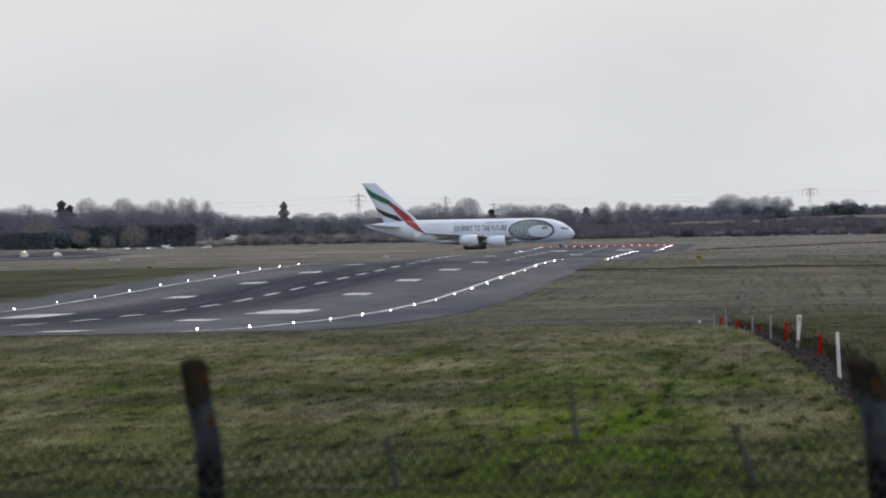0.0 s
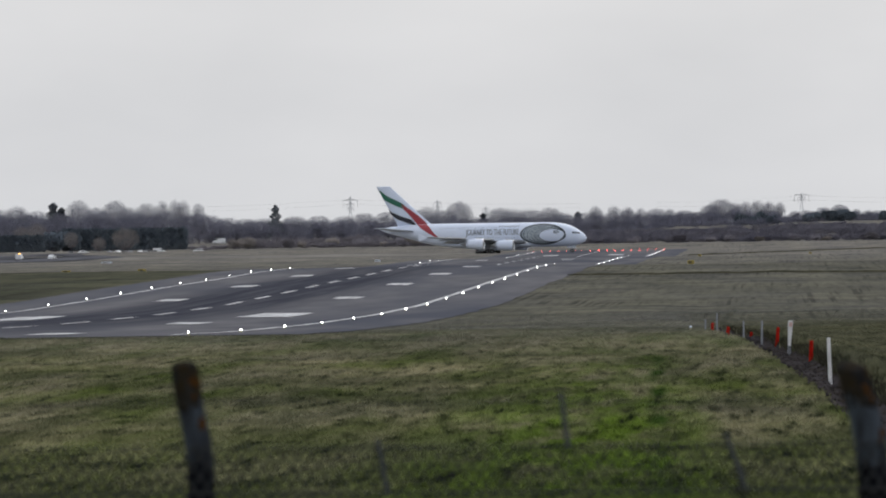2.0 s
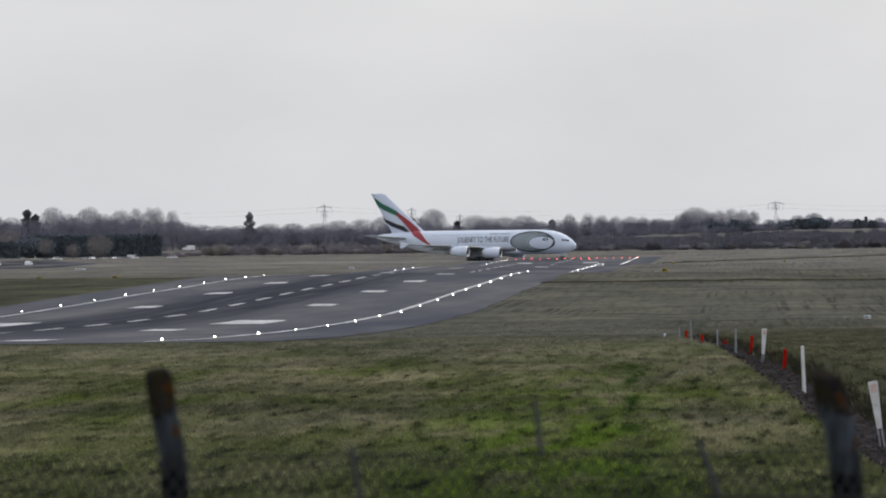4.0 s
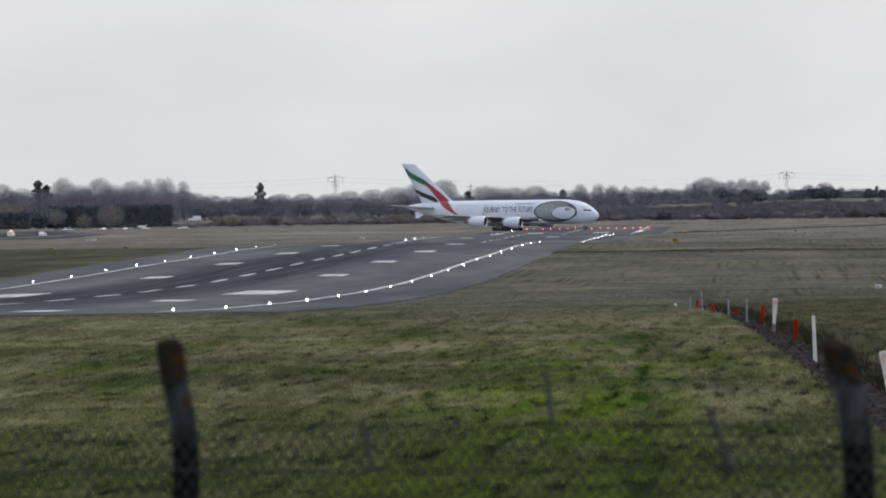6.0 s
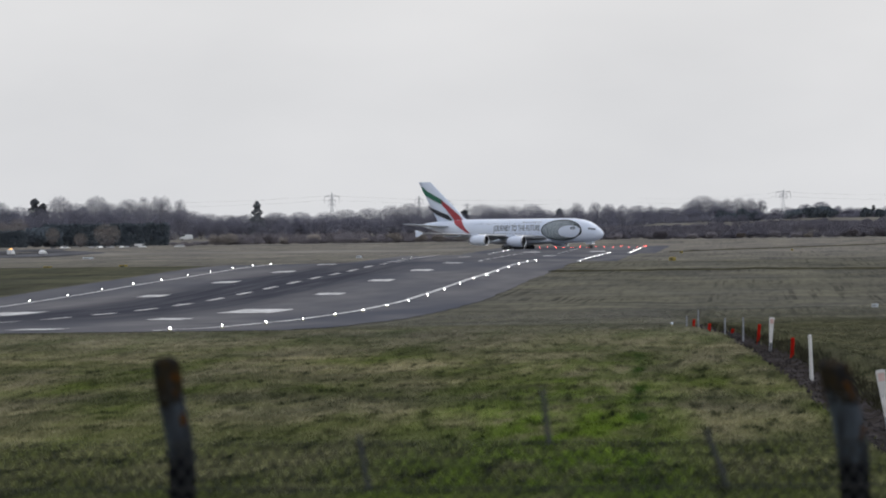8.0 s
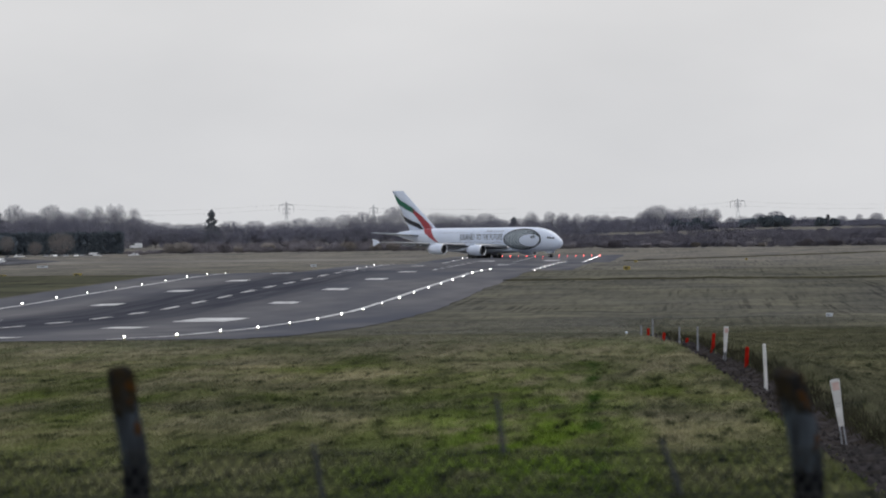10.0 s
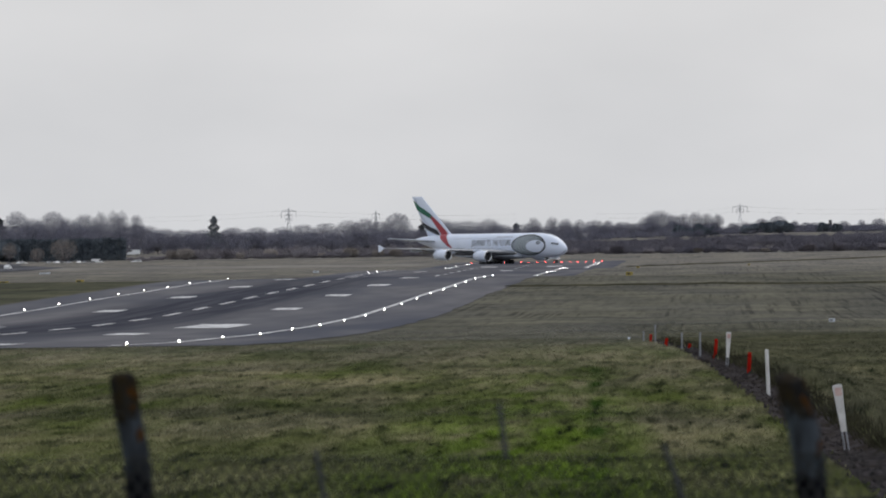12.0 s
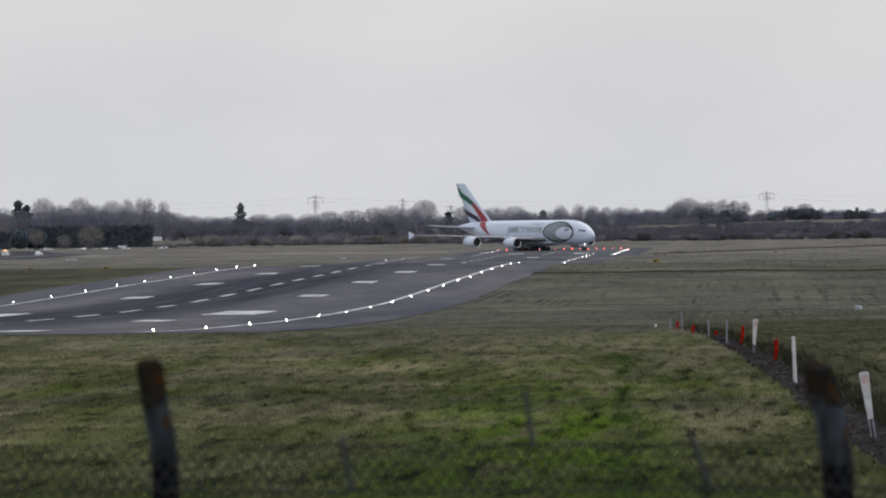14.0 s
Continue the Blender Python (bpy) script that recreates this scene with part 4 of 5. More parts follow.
            part(name, b, material, fin, label)
    fin_plate("green_stripe", [(73.3, 22.6), (70.4, 20.5), (67.8, 19.2), (65.1, 17.8), (64.2, 17.1), (64.6, 15.9), (66.6, 16.7), (68.4, 17.5), (71.5, 19.1), (72.4, 20.6)], M_GREEN, "green swoosh stripe")
    fin_plate("red_stripe", [(65.4, 17.7), (62.8, 16.0), (60.1, 14.0), (57.9, 12.2), (56.1, 10.4), (55.3, 9.4), (58.9, 9.4), (60.2, 11.0), (61.7, 12.7), (63.4, 14.6), (64.9, 16.0)], M_RED, "red swoosh stripe")
    fin_plate("black_stripe", [(70.1, 16.3), (69.1, 14.9), (65.1, 13.2), (62.1, 12.2), (60.8, 10.9), (59.6, 9.7), (61.3, 10.2), (63.4, 11.0), (67.1, 12.4), (69.0, 14.0)], M_BLACK, "black swoosh stripe")
    on_hull("red_stripe_foot", plate([(59.5, 10.3), (56.2, 10.35), (55.0, 9.2), (53.2, 7.0), (51.6, 5.7), (52.9, 5.8), (55.4, 7.2), (58.2, 9.0)]), M_RED, ob, "red stripe running down the fuselage")
    # the drawing and the words on the side
    on_hull("oval_decal", oval_ring((14.9, 6.45, 7.9, 3.55), (11.6, 6.0, 4.7, 2.2), 64, 3), M_RING, ob, "grey engraved oval ring picture", 0.03)
    on_hull("oval_outline", oval_ring((14.9, 6.45, 8.0, 3.62), (14.9, 6.45, 7.45, 3.28), 64), M_RINGLINE, ob, "", 0.05)
    on_hull("oval_opening", oval(11.6, 6.0, 4.65, 2.15), M_PALE, ob, "pale oval in the ring picture", 0.04)
    on_hull("opening_outline", oval_ring((11.6, 6.0, 4.8, 2.28), (11.6, 6.0, 4.55, 2.1), 48), M_RINGLINE, ob, "", 0.055)
    on_hull("eye_mark", oval_ring((10.2, 7.15, 1.0, 0.5), (10.1, 7.1, 0.55, 0.2), 24), M_RINGLINE, ob, "", 0.06)
    for k in range(4):
        f = 0.16 + 0.2 * k
        o = [a + (b - a) * f for a, b in zip((14.9, 6.45, 7.9, 3.55), (11.6, 6.0, 4.7, 2.2))]
        on_hull("script_stroke", oval_ring(o, (o[0], o[1], o[2] - 0.16, o[3] - 0.12), 48), M_RINGLINE, ob, "", 0.045)
    bm = words("JOURNEY TO THE FUTURE")
    xs = [v.co.x for v in bm.verts]
    ys = [v.co.y for v in bm.verts]
    for v in bm.verts:
        u, w = (v.co.x - min(xs)) / (max(xs) - min(xs)), (v.co.y - min(ys)) / (max(ys) - min(ys))
        v.co = Vector((42.1 - 18.7 * u, 5.75 + 2.6 * w, 0))
    on_hull("slogan", bm, M_LETTER, ob, "tall dark grey painted slogan")
    bar = bmesh.new()
    for k in range(8):
        s0 = 30.5 - k * 0.95
        vs = [bar.verts.new((s, z, 0)) for s, z in ((s0, 9.2), (s0 - 0.6, 9.2), (s0 - 0.6, 9.42), (s0, 9.42))]
        bar.faces.new(vs)
    on_hull("airline_title", bar, M_LETTER, ob, "small dark title bars")["kind"] = "stuff"
    # windows
    for name, z, a, b in (("upper_windows", 8.75, 24.5, 52.0), ("main_windows", 5.35, 24.0, 56.0)):
        bm = bmesh.new()
        s = a
        while s < b:
            bm.faces.new([bm.verts.new((q, w, 0)) for q, w in ((s, z), (s - 0.17, z), (s - 0.17, z + 0.24), (s, z + 0.24))])
            s += 0.95
        on_hull(name, bm, M_GLASS, ob, "row of small dark cabin windows")["kind"] = "stuff"
    for k in range(3):
        s0 = 2.1 + 0.85 * k
        on_hull("cockpit_window", plate([(s0, 6.35 + 0.1 * k), (s0 + 0.75, 6.45 + 0.1 * k), (s0 + 0.75, 7.0 + 0.12 * k), (s0 + 0.1, 6.85 + 0.12 * k)]), M_GLASS, ob, "dark cockpit pane", 0.04)
    # undercarriage
    def wheel(x, y, r, w, host):
        t, h = wheel_mesh(r, w)
        wh = part("wheel", t, M_TYRE, ob)
        wh.location = (x, y, r)
        part("hub", h, M_STEEL, wh)
        WHEELS.append((wh, (x, y, r), r))

    def leg(name, x, y, top, r):
        bm = bmesh.new()
        rod(bm, (x, y, r), (x, y, top), 0.24, 0.3, 10)
        rod(bm, (x, y - 0.9, r), (x, y + 0.9, r), 0.1, 0.1, 8)
        rod(bm, (x - 1.4, y, top), (x, y, top * 0.55), 0.12, 0.12, 8)
        return part(name, bm, M_STEEL, ob)
    leg("nose_leg", NOSE_X - 5.2, 0, 3.2, 0.62)
    for y in (-0.45, 0.45):
        wheel(NOSE_X - 5.2, y, 0.62, 0.42, None)
    lamp = bmesh.new()
    bmesh.ops.create_uvsphere(lamp, u_segments=10, v_segments=6, radius=0.15, matrix=Matrix.Translation((NOSE_X - 4.85, 0, 2.1)))
    part("taxi_light", lamp, M_LAMP, ob, "glowing white taxi light")
    for side in (-1, 1):
        leg("wing_leg", NOSE_X - 33.2, side * 6.2, 3.6, 0.72)
        for dx in (-0.85, 0.85):
            for dy in (-0.62, 0.62):
                wheel(NOSE_X - 33.2 + dx, side * 6.2 + dy, 0.72, 0.5, None)
        leg("body_leg", NOSE_X - 36.4, side * 2.7, 2.6, 0.72)
        for dx in (-1.7, 0, 1.7):
            for dy in (-0.75, 0.75):
                wheel(NOSE_X - 36.4 + dx, side * 2.7 + dy, 0.72, 0.5, None)
        lamp = bmesh.new()
        bmesh.ops.create_uvsphere(lamp, u_segments=10, v_segments=6, radius=0.10, matrix=Matrix.Translation((NOSE_X - 20.6, side * 3.7, 3.75)))
        part("wing_root_light", lamp, M_DIMLAMP, ob, "small glowing white light")
        door = bmesh.new()
        box(door, NOSE_X - 37.5, NOSE_X - 31.5, side * 4.2 - 0.06, side * 4.2 + 0.06, 0.9, 2.2, 0.03)
        part("gear_door", door, M_BELLY, ob)
    ndoor = bmesh.new()
    box(ndoor, NOSE_X - 6.8, NOSE_X - 4.0, -0.75, -0.68, 1.5, 2.5, 0.02)
    box(ndoor, NOSE_X - 6.8, NOSE_X - 4.0, 0.68, 0.75, 1.5, 2.5, 0.02)
    part("nose_gear_door", ndoor, M_BELLY, ob)
    return ob


plane = airliner()


# ---------------------------------------------------------------- vehicles
def vehicle(name, m, long, wide, high, paint, label, category, group="", van=False, beacon=False):
    ob = thing(name, m, label, category, group)
    b = bmesh.new()
    if van:
        side = [(-long / 2, 0.35), (-long / 2, high), (long * 0.22, high), (long * 0.36, high * 0.58), (long / 2, high * 0.48), (long / 2, 0.35)]
    else:
        side = [(-long / 2, 0.3), (-long / 2, high * 0.62), (-long * 0.40, high * 0.66), (-long * 0.28, high), (long * 0.12, high), (long * 0.28, high * 0.64), (long / 2, high * 0.52), (long / 2, 0.3)]
    rings = [[(x, s * wide / 2 * (1 if z < high * 0.7 else 0.86), z) for x, z in side] for s in (-1, 1)]
    loft(b, rings)
    bmesh.ops.bevel(b, geom=b.edges[:], offset=0.06, segments=1, affect="EDGES")
    part("body", b, paint, ob)
    for s in (-1, 1):
        g = bmesh.new()
        x0, x1 = (long * 0.10, long * 0.30) if van else (-long * 0.27, long * 0.16)
        box(g, x0, x1, s * wide * 0.47 - 0.03, s * wide * 0.47 + 0.03, high * 0.66, high * 0.90, 0.01)
        part("side_window", g, M_GLASS, ob)
    g = bmesh.new()
    x = long * 0.31 if van else long * 0.2
    box(g, x - 0.12, x + 0.16, -wide * 0.38, wide * 0.38, high * 0.66, high * 0.92, 0.02)
    part("windscreen", g, M_GLASS, ob)
    for x in (-long * 0.31, long * 0.31):
        for s in (-1, 1):
            t, h = wheel_mesh(0.33, 0.22)
            wh = part("wheel", t, M_TYRE, ob)
            wh.location = (x, s * wide * 0.46, 0.33)
            part("hub", h, M_STEEL, wh)
    for s in (-1, 1):
        hl = bmesh.new()
        box(hl, long / 2 - 0.03, long / 2 + 0.04, s * wide * 0.34 - 0.15, s * wide * 0.34 + 0.15, 0.6, 0.78, 0.02)
        part("headlight", hl, M_PALE, ob)
    if beacon:
        bc = bmesh.new()
        box(bc, -0.3, 0.1, -0.45, 0.45, high, high + 0.22, 0.04)
        part("beacon", bc, M_AMBER, ob, "amber roof beacon")
    return ob


DRIVING_VAN = vehicle("van", pose(-245, 4120, 4), 5.6, 2.0, 2.4, M_VAN, "white panel van driving along the boundary road", "van", "", True)
ESCORT_VAN = vehicle("service_van", pose(-263, 3200, 0), 4.8, 1.9, 2.1, M_VAN, "white airfield service van with amber beacon on the apron", "van", "", True, True)
ESCORT_CAR = vehicle("service_car", pose(-248, 3200, 0), 4.6, 1.9, 1.75, M_VAN, "white airfield service car on the dark apron", "car", "", False)
parked = [vehicle("parked_car", pose(-500, 3700, -100), 4.3, 1.8, 1.5, p, l, "car", "parked cars") for p, l in
          ((M_VAN, "white parked car in front of a dark hedge"), (M_CARGREY, "grey parked car in front of a dark hedge"), (M_CARDARK, "dark parked car in front of a dark hedge"))]
park = random.Random(5)
for k in range(7):
    x = -267.0 + 3.0 * k
    y = 3715 + park.uniform(-6, 6)
    copy_thing(parked[(1, 0, 2, 1, 0, 1, 2)[k]], pose(x, y, land(x, y), 0, 0, 90 + park.uniform(-35, 35)))
for x, y, a in ((-275.5, 3690, 15), (-232.5, 3735, 200), (-281, 3700, 80), (-66, 4005, 80), (-59, 4005, 8)):
    copy_thing(parked[0 if a != 80 else 2], pose(x, y, land(x, y), 0, 0, a))
for m in parked:
    for o in (*m.children_recursive, m):
        bpy.data.objects.remove(o)
big_van = vehicle("box_van", pose(-247.0, 3718, land(-247, 3718), 0, 0, 5), 5.2, 2.0, 2.3, M_VAN, "white parked van in front of a dark hedge", "van", "", True)


# ---------------------------------------------------------------- airfield signs
def board_sign(x, y, wide, high, face, label, rz=0.0):
    ob = thing("airfield_sign", pose(x, y, land(x, y), 0, 0, rz), label, "sign", "airfield signs")
    b = bmesh.new()
    box(b, -wide / 2, wide / 2, -0.15, 0.15, 0.12, 0.12 + high, 0.03)
    panel = part("panel", b, face, ob)
    bar = bmesh.new()
    box(bar, -wide * 0.34, wide * 0.1, -0.17, -0.152, 0.12 + high * 0.3, 0.12 + high * 0.7)
    part("lettering", bar, M_SIGNBLACK if face is M_YELLOW else M_CARGREY, panel)
    for sx in (-1, 1):
        lg = bmesh.new()
        rod(lg, (sx * wide * 0.36, 0, -0.1), (sx * wide * 0.36, 0, 0.14), 0.05, 0.05, 8)
        part("leg", lg, M_STEEL, ob)


board_sign(-13.9, 1558, 1.15, 0.6, M_YELLOW, "yellow airfield sign board on short legs")
board_sign(10.9, 845, 0.6, 0.32, M_SIGNWHITE, "pale blue-white sign board in the grass")
board_sign(11.6, 2900, 0.7, 0.6, M_YELLOW, "small yellow marker board in the grass")
board_sign(-19.0, 2390, 0.8, 0.5, M_YELLOW, "small yellow marker board in the grass")
board_sign(-210.0, 2909, 3.4, 0.5, M_SIGNWHITE, "long pale sign board beside the taxiway")
board_sign(-122.7, 1602, 1.5, 0.22, M_YELLOW, "low yellow sign board at the runway verge")
board_sign(-113.5, 1660, 1.5, 0.5, M_YELLOW, "yellow and black sign board at the runway verge")
board_sign(-99.9, 2334, 1.4, 0.5, M_SIGNWHITE, "pale sign board at the runway verge")


# ---------------------------------------------------------------- ditch with marker posts
def ditch():
    rng = random.Random(3)
    verts, faces = [], []
    ys = list(range(205, 600, 2))
    cols = [-1.0, -0.7, -0.35, 0.0, 0.35, 0.7, 1.05]
    for y in ys:
        w = ditch_half(y)
        for k, c in enumerate(cols):
            x = ditch_x(y) + c * w + (0.25 * w * noise.noise((y * 0.11, c, 2.0)) if k in (0, 6) else 0)
            verts.append((x, y, land(x, y) + (0.04 if k == 0 else 0.13) + 0.14 * max(-0.3, noise.noise((x * 2.3, y * 0.5, 5.0))) * (k not in (0, 6))))
    n = len(cols)
    for j in range(len(ys) - 1):
        for i in range(n - 1):
            faces.append((j * n + i, j * n + i + 1, (j + 1) * n + i + 1, (j + 1) * n + i))
    tagged(raw("ditch", verts, faces, M_EARTH), "dug strip of dark wet earth in the grass", "ditch", kind="structure")
    # clods and stones
    verts, faces = [], []
    for _ in range(1100):
        y = rng.uniform(210, 550)
        x = ditch_x(y) + rng.gauss(0, 0.42) * ditch_half(y)
        r = rng.uniform(0.03, 0.10)
        z = land(x, y) + 0.13
        i = len(verts)
        for dx, dy, dz in ((1, 0, 0), (-0.5, 0.9, 0), (-0.5, -0.9, 0), (0, 0, 1.1), (0.1, 0, -0.9)):
            verts.append((x + dx * r * rng.uniform(0.7, 1.3), y + dy * r * rng.uniform(0.7, 1.3), z + dz * r))
        for a, b, c in ((0, 1, 3), (1, 2, 3), (2, 0, 3), (1, 0, 4), (2, 1, 4), (0, 2, 4)):
            faces.append((i + a, i + b, i + c))
    # rank growth overhanging the far lip of the ditch, coloured dark as the bank's shade
    lip, lip_f = [], []
    for _ in range(9000):
        y = 207 + 385 * rng.random() ** 1.3
        w = ditch_half(y)
        x = ditch_x(y) + w * rng.uniform(0.85, 1.15) + abs(rng.gauss(0, 0.32))
        z, h = land(x, y), rng.uniform(0.12, 0.46) * (1.0 if y < 480 else 0.75)
        i, b = len(lip), rng.uniform(0.02, 0.06)
        lip.extend(((x - b, y, z - 0.04), (x + b, y + rng.gauss(0, 0.04), z - 0.04), (x + rng.gauss(-0.06, 0.12), y + rng.gauss(0, 0.1), z + h)))
        lip_f.append((i, i + 1, i + 2))
    tagged(raw("ditch_weeds", lip, lip_f, M_WEED), "rank weeds along the lip of a ditch, coloured dark for the bank's shade", "weeds", kind="stuff")
    tagged(raw("clods", verts, faces, M_EARTH), "loose clods of dark earth and small stones", "earth", kind="stuff")


ditch()


def drain(name, x0, y0, x1, y1, wide, label):
    """A dark weedy drain that crosses the grass, with low banks."""
    verts, faces = [], []
    for k in range(61):
        f = k / 60
        x = x0 + (x1 - x0) * f
        mid = y0 + (y1 - y0) * f + 6 * noise.noise((f * 9, 0, 1))
        w = wide * (0.75 + 0.5 * noise.noise((f * 14, 3, 1)))
        for q, up in ((-0.5, 0.02), (-0.2, 0.20), (0.2, 0.22), (0.5, 0.02)):
            y = mid + q * w
            verts.append((x, y, land(x, y) + up * (0.8 + 0.5 * noise.noise((x * 0.7, q, 4)))))
    for k in range(60):
        for q in range(3):
            i = k * 4 + q
            faces.append((i, i + 4, i + 5, i + 1))
    tagged(raw(name, verts, faces, M_WEED), label, "drain", kind="structure")


drain("drain_near", -31.0, 1391, 62.0, 1384, 18, "dark weedy drain line across the dry grass")
drain("drain_far", -27.0, 2935, 75.0, 3430, 75, "dark weedy drain line across the far grass")


def marker_board(x, y, high, wide, lean, turn=0.0):
    """A white board with a faded red band, on two thin legs."""
    ob = thing("marker_board", pose(x, y, min(land(x, y), lie(y) - 0.28) - 0.05, 0, lean, turn), "tall weathered white marker board on thin legs by the ditch", "marker post", "ditch markers")
    b = bmesh.new()
    top, low = wide * 0.5, wide * 0.27
    rings = [[(-low, -0.03, high * 0.34), (low, -0.03, high * 0.34), (top, -0.03, high * 0.985), (top * 0.55, -0.03, high), (-top * 0.8, -0.03, high * 0.995), (-top, -0.03, high * 0.97)]]
    rings.append([(px, 0.03, pz) for px, _, pz in rings[0]])
    board = part("board", loft(b, rings), M_BOARD, ob)
    band = bmesh.new()
    box(band, -top * 0.6, top * 0.75, -0.036, -0.031, high * 0.84, high * 0.95)
    part("band", band, M_PINK, board, "faded red band")
    for s in (-1, 1):
        lg = bmesh.new()
        rod(lg, (s * low * 0.75, 0.0, 0), (s * low * 0.7, 0, high * 0.4), 0.028, 0.028, 8)
        part("leg", lg, M_GALV, ob)
    return ob


def stake(x, y, high, r, material, label, lean=0.0, name="marker_stake", cap=True):
    ob = thing(name, pose(x, y, (min(land(x, y), lie(y) - 0.26) if y < 550 else land(x, y)) - 0.05, 0, lean, 0), label, "marker post", "ditch markers")
    b = bmesh.new()
    rod(b, (0, 0, 0), (0, 0, high), r, r * 0.92, 12)
    part("post", b, material, ob)
    c = bmesh.new()
    rod(c, (0, 0, high), (0, 0, high + r * 0.6), r * 1.06, r * 0.6, 12)
    part("cap", c, material, ob)
    return ob


GREY_STAKE = "thin grey galvanised marker stake by the ditch"
RED_STAKE = "short orange-red plastic marker post in the ditch"
marker_board(4.1, 284, 2.23, 0.31, -8.0)
marker_board(0.7, 470, 1.97, 0.26, 3.6, 12)
stake(2.3, 384, 2.04, 0.08, M_BOARD, "slim weathered white marker post by the ditch", -1.9)
stake(1.7, 442, 1.18, 0.1, M_ORANGE, RED_STAKE, 2.9, "marker_post")
stake(0.1, 504, 1.19, 0.095, M_ORANGE, RED_STAKE, 4.8, "marker_post")
stake(-1.4, 542, 0.54, 0.1, M_ORANGE, RED_STAKE, 6.1, "marker_post")
stake(-2.9, 566, 0.67, 0.1, M_ORANGE, RED_STAKE, 7.4, "marker_post")
stake(-3.9, 581, 0.51, 0.09, M_ORANGE, RED_STAKE, 2.2, "marker_post")
stake(-0.7, 512, 1.55, 0.055, M_GALV, GREY_STAKE)
stake(-1.8, 540, 1.24, 0.055, M_GALV, GREY_STAKE)
stake(-3.6, 580, 1.12, 0.055, M_GALV, GREY_STAKE)
stake(-4.4, 590, 0.7, 0.055, M_GALV, GREY_STAKE)
edge_lamp("marker_light", pose(-5.4, 597, land(-5.4, 597)), M_PALE, "small pale marker light in the grass", "marker light", "", 0.09)


# ---------------------------------------------------------------- field fence before the eye
FENCE_Y = 45.0


def fence_post(x, spine, r, label, rot):
    """A round weathered post that bends: a mossy head, a bare grey stretch and a darker foot. spine: height and place
    across.
    """
    top, foot_z = spine[0][0], land(x, FENCE_Y) - 0.3
    ob = thing("fence_post", pose(x, FENCE_Y, foot_z), label, "fence post", "fence posts")
    heights, across = [q[0] for q in reversed(spine)], [q[1] - x for q in reversed(spine)]
    n = 20

    def ring(z, shrink=1.0, tilt=0.0, ragged=0.0):
        cx = float(np.interp(z, heights, across))
        made = []
        for q in range(n):
            a = 2 * math.pi * q / n
            rr = r * shrink * (1 + 0.10 * noise.noise((math.cos(a) * 1.6, math.sin(a) * 1.6, z * 4 + rot)) + 0.05 * noise.noise((math.cos(a) * 5, math.sin(a) * 5, z * 2 + rot)))
            made.append((cx + rr * math.cos(a), rr * math.sin(a), z - foot_z + tilt * math.cos(a + rot) + ragged * noise.noise((math.cos(a) * 2.2 + rot, math.sin(a) * 2.2, 5.0))))
        return made

    def length(name, z1, z0, material, note, shrink=1.0, head=False, foot=False):
        steps = [z0 + (z1 - z0) * k / 8 for k in range(9)]
        rings = [ring(z, shrink, 0.0, 0.10 if (head and k < 3) or (foot and k > 6) else 0.0) for k, z in enumerate(steps)]
        if head:
            rings += [ring(z1 + 0.012, 0.80, 0.02), ring(z1 + 0.016, 0.4, 0.01)]
        smooth(part(name, loft(bmesh.new(), rings), material, ob, note))
    length("mossy_head", top, top - 0.19, M_LICHEN, "head grown over with dark moss and orange lichen", 1.03, True)
    length("bare_shaft", top - 0.10, top - 0.60, M_POST, "bare blue-grey weathered wood")
    length("wet_foot", top - 0.48, foot_z, M_DARKPOST, "dark lower wood", 1.03, False, True)
    rng = random.Random(int(rot * 10))
    for k in range(5):
        z = top - (0.05 + 0.11 * rng.random() if k < 3 else 0.24 + 0.14 * rng.random())
        a = rng.uniform(-1.3, -0.3)
        lc = bmesh.new()
        bmesh.ops.create_icosphere(lc, subdivisions=2, radius=1.0)
        rr = rng.uniform(0.010, 0.022)
        for v in lc.verts:
            v.co = Vector((v.co.x * rr, v.co.y * 0.010, v.co.z * rr * 1.3)) * (1 + 0.3 * noise.noise(v.co * 3 + Vector((k, 0, 0))))
            v.co = Matrix.Rotation(a + math.pi / 2, 3, "Z") @ v.co
            v.co += Vector((float(np.interp(z, heights, across)) + math.cos(a) * r, math.sin(a) * r, z - foot_z))
        part("lichen", lc, M_ORANGELICHEN, ob, "patch of orange lichen")
    return ob


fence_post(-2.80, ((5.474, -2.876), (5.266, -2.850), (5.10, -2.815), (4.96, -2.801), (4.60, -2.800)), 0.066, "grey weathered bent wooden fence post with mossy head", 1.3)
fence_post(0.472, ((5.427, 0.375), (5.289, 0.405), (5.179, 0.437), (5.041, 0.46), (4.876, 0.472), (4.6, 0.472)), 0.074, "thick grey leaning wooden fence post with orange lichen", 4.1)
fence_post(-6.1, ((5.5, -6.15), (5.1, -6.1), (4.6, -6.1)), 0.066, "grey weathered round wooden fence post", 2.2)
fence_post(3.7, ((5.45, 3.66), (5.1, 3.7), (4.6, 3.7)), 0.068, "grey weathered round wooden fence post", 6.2)


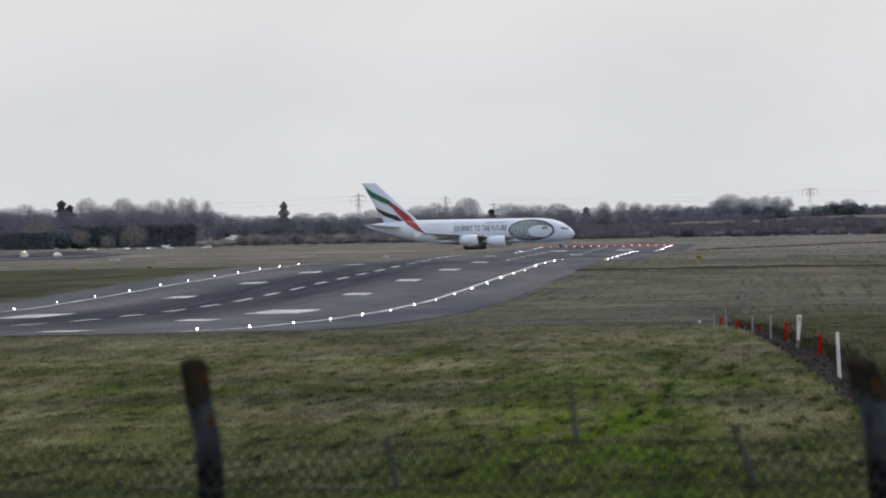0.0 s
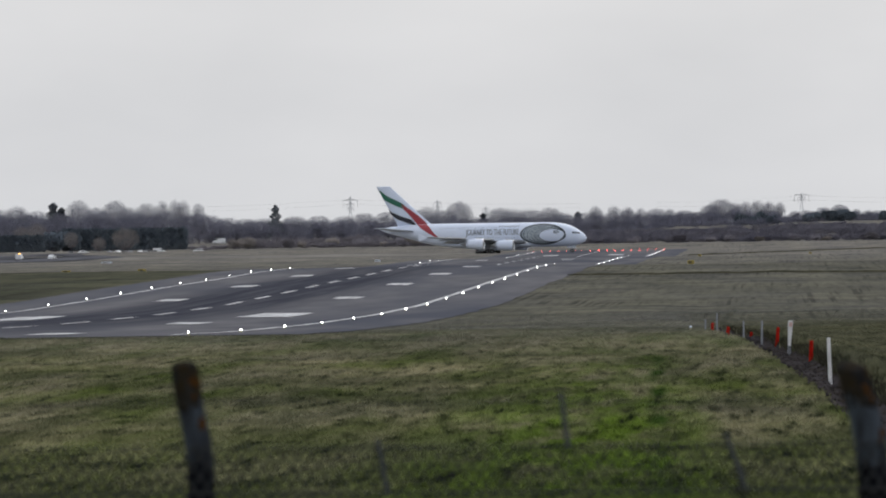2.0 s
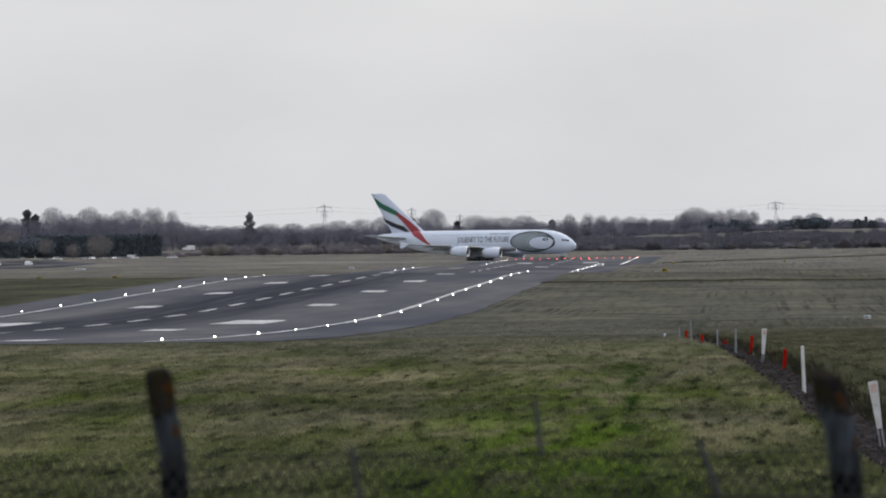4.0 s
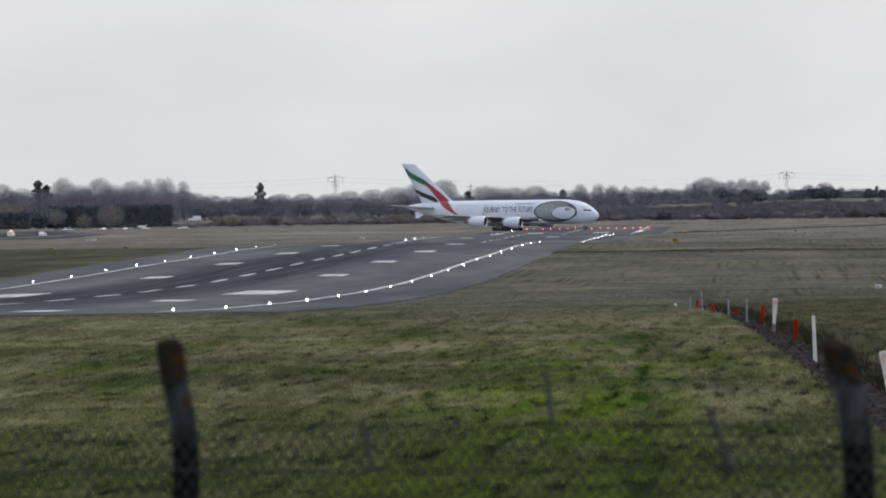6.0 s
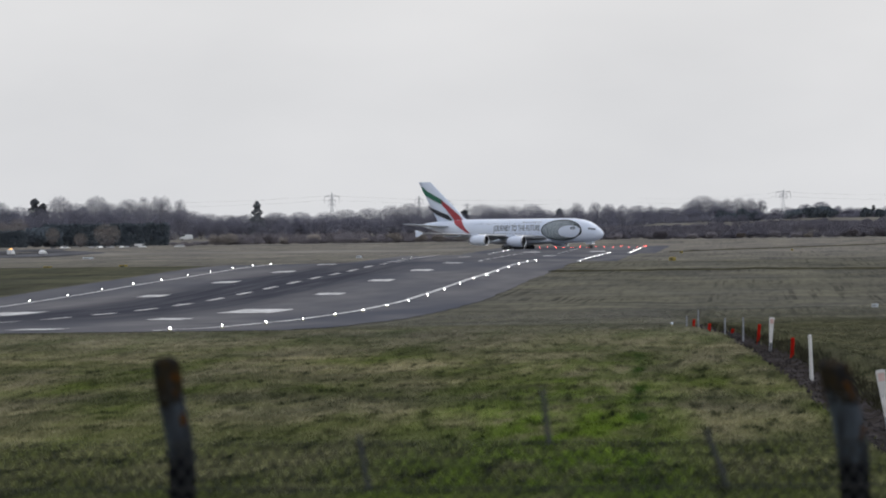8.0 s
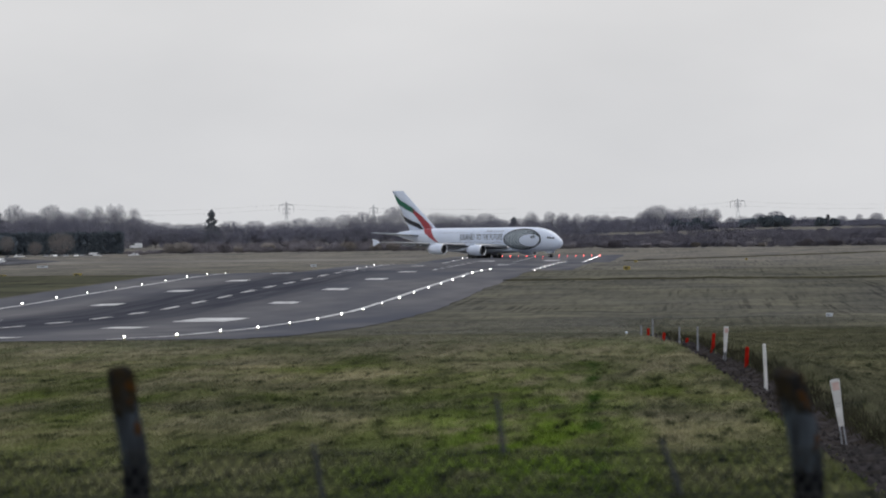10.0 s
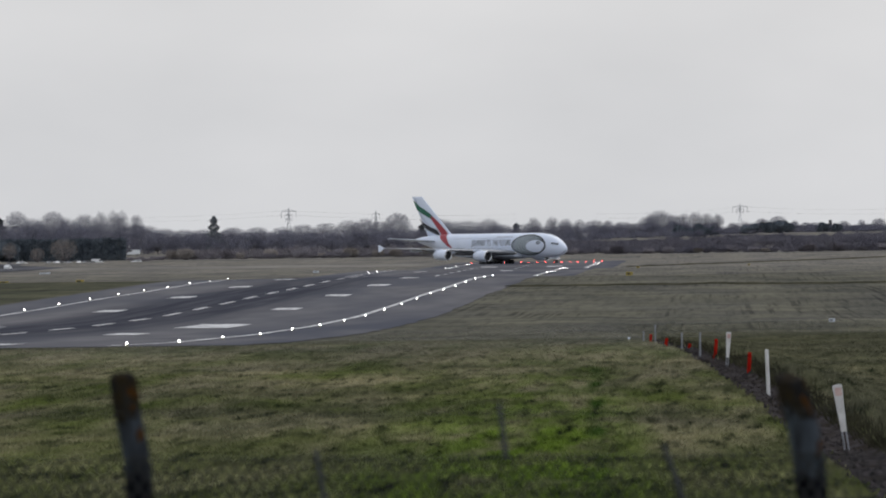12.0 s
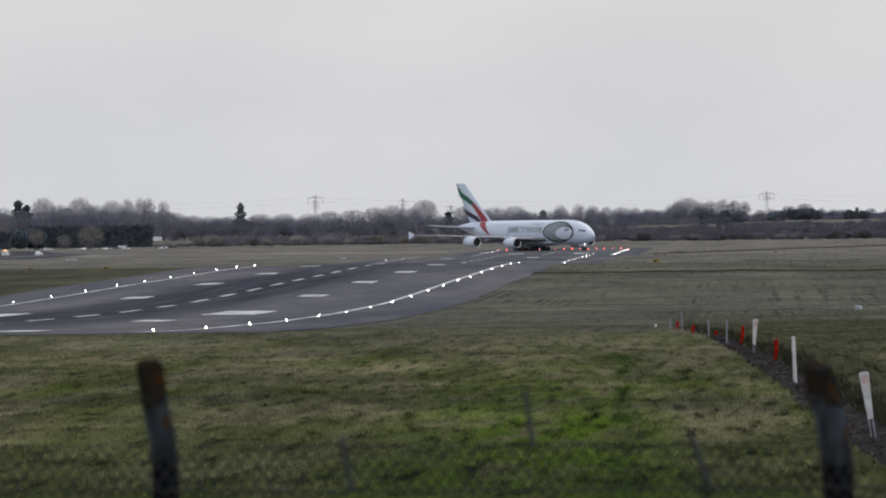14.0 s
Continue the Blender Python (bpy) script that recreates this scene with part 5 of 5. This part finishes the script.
def fence_wires():
    ob = thing("wire_fence", pose(0, FENCE_Y, 0), "thin sagging wire field fence with droppers", "fence")
    for z, r in ((5.30, 0.0022), (5.085, 0.004), (4.857, 0.007), (4.62, 0.004)):
        pts = [(-6.1 + 0.35 * k, -0.09, z - 0.006 * (k * 0.35 - 4.3) - 0.012 * math.sin((k % 9) / 9 * math.pi) + 0.006 * noise.noise((k * 0.7, z, 0))) for k in range(29)]
        part("wire", loft(bmesh.new(), [[(px, py + r * math.cos(a), pz + r * math.sin(a)) for a in (0, 1.257, 2.513, 3.77, 5.027)] for px, py, pz in pts]), M_WIRE, ob)
    for x, top, lean in ((-1.935, 5.115, 0.045), (-1.04, 5.33, 0.03), (-0.245, 5.12, 0.095), (-4.3, 5.12, 0.05)):
        bm = bmesh.new()
        rod(bm, (x, -0.10, top), (x + lean, -0.10, top - 0.27), 0.011, 0.014, 8)
        part("dropper", bm, M_DROPPER, ob, "thin grey fence dropper")
    # old diamond netting of crossed wires, hung from the second strand
    verts, faces = [], []
    for side in (-1, 1):
        for k in range(150):
            x = -6.1 + 0.068 * k
            for a, b in ((0, 1), (1, 2), (2, 3), (3, 4), (4, 5), (5, 6), (6, 7), (7, 8), (8, 9), (9, 10)):
                i = len(verts)
                for q in (a, b):
                    px, pz = x + side * 0.048 * q, 5.075 - 0.006 * (x + 1.8) - 0.066 * q
                    px += 0.008 * noise.noise((px * 3, pz * 5, side))
                    for dx, dy in ((-0.0054, 0), (0, -0.003), (0.0054, 0), (0, 0.003)):
                        verts.append((px + dx, -0.085 + 0.004 * side + dy, pz))
                faces.extend([(i + c, i + (c + 1) % 4, i + 4 + (c + 1) % 4, i + 4 + c) for c in range(4)])
    net = raw("netting", verts, faces, M_WIRE, ob)
    tagged(net, "rusty diamond wire netting", kind="stuff")


fence_wires()


# ---------------------------------------------------------------- grass
def tufts():
    rng = np.random.default_rng(4)
    count = 85000
    y = 168 + (900 - 168) * rng.random(count) ** 1.7
    half0, half1 = np.tan(np.radians(-5.35)), np.tan(np.radians(1.55))
    x = y * (half0 + (half1 - half0) * rng.random(count))
    verts, faces = [], []
    for px, py in zip(x.tolist(), y.tolist()):
        if py > 599 and px < RUN_X1 + 2.0:
            continue
        d = px - ditch_x(py)
        if -1.0 < d / ditch_half(py) < 1.15 and py < 590:
            continue
        clump = noise.noise((px * 0.5, py * 0.06, 9.0)) + 0.6 * noise.noise((px * 1.7, py * 0.3, 2.0))
        h = 0.07 + 0.06 * max(0.0, clump) + (0.16 if 1.0 < d / ditch_half(py) < 3.0 else 0.0)
        pz = land(px, py)
        for _ in range(4):
            ox, oy = random.gauss(0, 0.13), random.gauss(0, 0.5)
            lean = random.gauss(0, 0.5) * h
            w = random.uniform(0.015, 0.05)
            hh = h * random.uniform(0.6, 1.5)
            i = len(verts)
            verts.extend(((px + ox - w, py + oy, pz - 0.03), (px + ox + w, py + oy, pz - 0.03), (px + ox + lean, py + oy + random.gauss(0, 0.03), pz + hh)))
            faces.append((i, i + 1, i + 2))
    tagged(raw("grass_tufts", verts, faces, M_TUFT), "rough short green and straw grass tufts", "grass", kind="stuff")


tufts()


# ---------------------------------------------------------------- what moves
# seconds, place across and along the runway, heading away from square to the runway (degrees)
TAXI = [(0, -107.04, 3228.0, 3.36), (1, -103.15, 3227.7, 5.52), (2, -99.6, 3227.28, 8.09), (3, -96.34, 3226.73, 11.0), (4, -93.33, 3226.06, 14.2),
        (5, -90.52, 3225.25, 17.63), (6, -87.89, 3224.33, 21.23), (7, -85.41, 3223.27, 24.94), (8, -83.07, 3222.09, 28.71), (9, -80.87, 3220.78, 32.47),
        (10, -79.05, 3219.38, 36.0), (11, -77.35, 3217.89, 39.4), (12, -75.8, 3216.37, 42.6), (13, -74.3, 3214.85, 45.8), (14, -72.9, 3213.42, 48.8)]


def motions():
    walk(plane, [(t, pose(x, y, lie(y) + 0.06, 0, 0, -a)) for t, x, y, a in TAXI])
    for wh, at, r in WHEELS:
        rows = []
        for k in range(57):
            t = k * 0.25
            rolled = 3.3 * t - 0.036 * t * t
            rows.append((t, Matrix.Translation(at) @ pose(0, 0, 0, 0, math.degrees(rolled / r) % 360, 0)))
        walk(wh, rows)
    walk(DRIVING_VAN, [(0, pose(-244.97, 4120, land(-245, 4120), 0, 0, 180)), (7, pose(-252.3, 4120, land(-252, 4120), 0, 0, 180)), (14, pose(-259.9, 4120, land(-260, 4120), 0, 0, 180))])
    walk(ESCORT_VAN, [(0, pose(-262.4, 3200, lie(3200) + 0.08, 0, 0, 82)), (7, pose(-260.0, 3221, lie(3221) + 0.08, 0, 0, 82)), (14, pose(-257.1, 3240, lie(3240) + 0.08, 0, 0, 82))])
    walk(ESCORT_CAR, [(0, pose(-250.9, 3200, lie(3200) + 0.08, 0, 0, 80)), (7, pose(-248.9, 3221, lie(3221) + 0.08, 0, 0, 80)), (14, pose(-245.4, 3240, lie(3240) + 0.08, 0, 0, 80))])


motions()
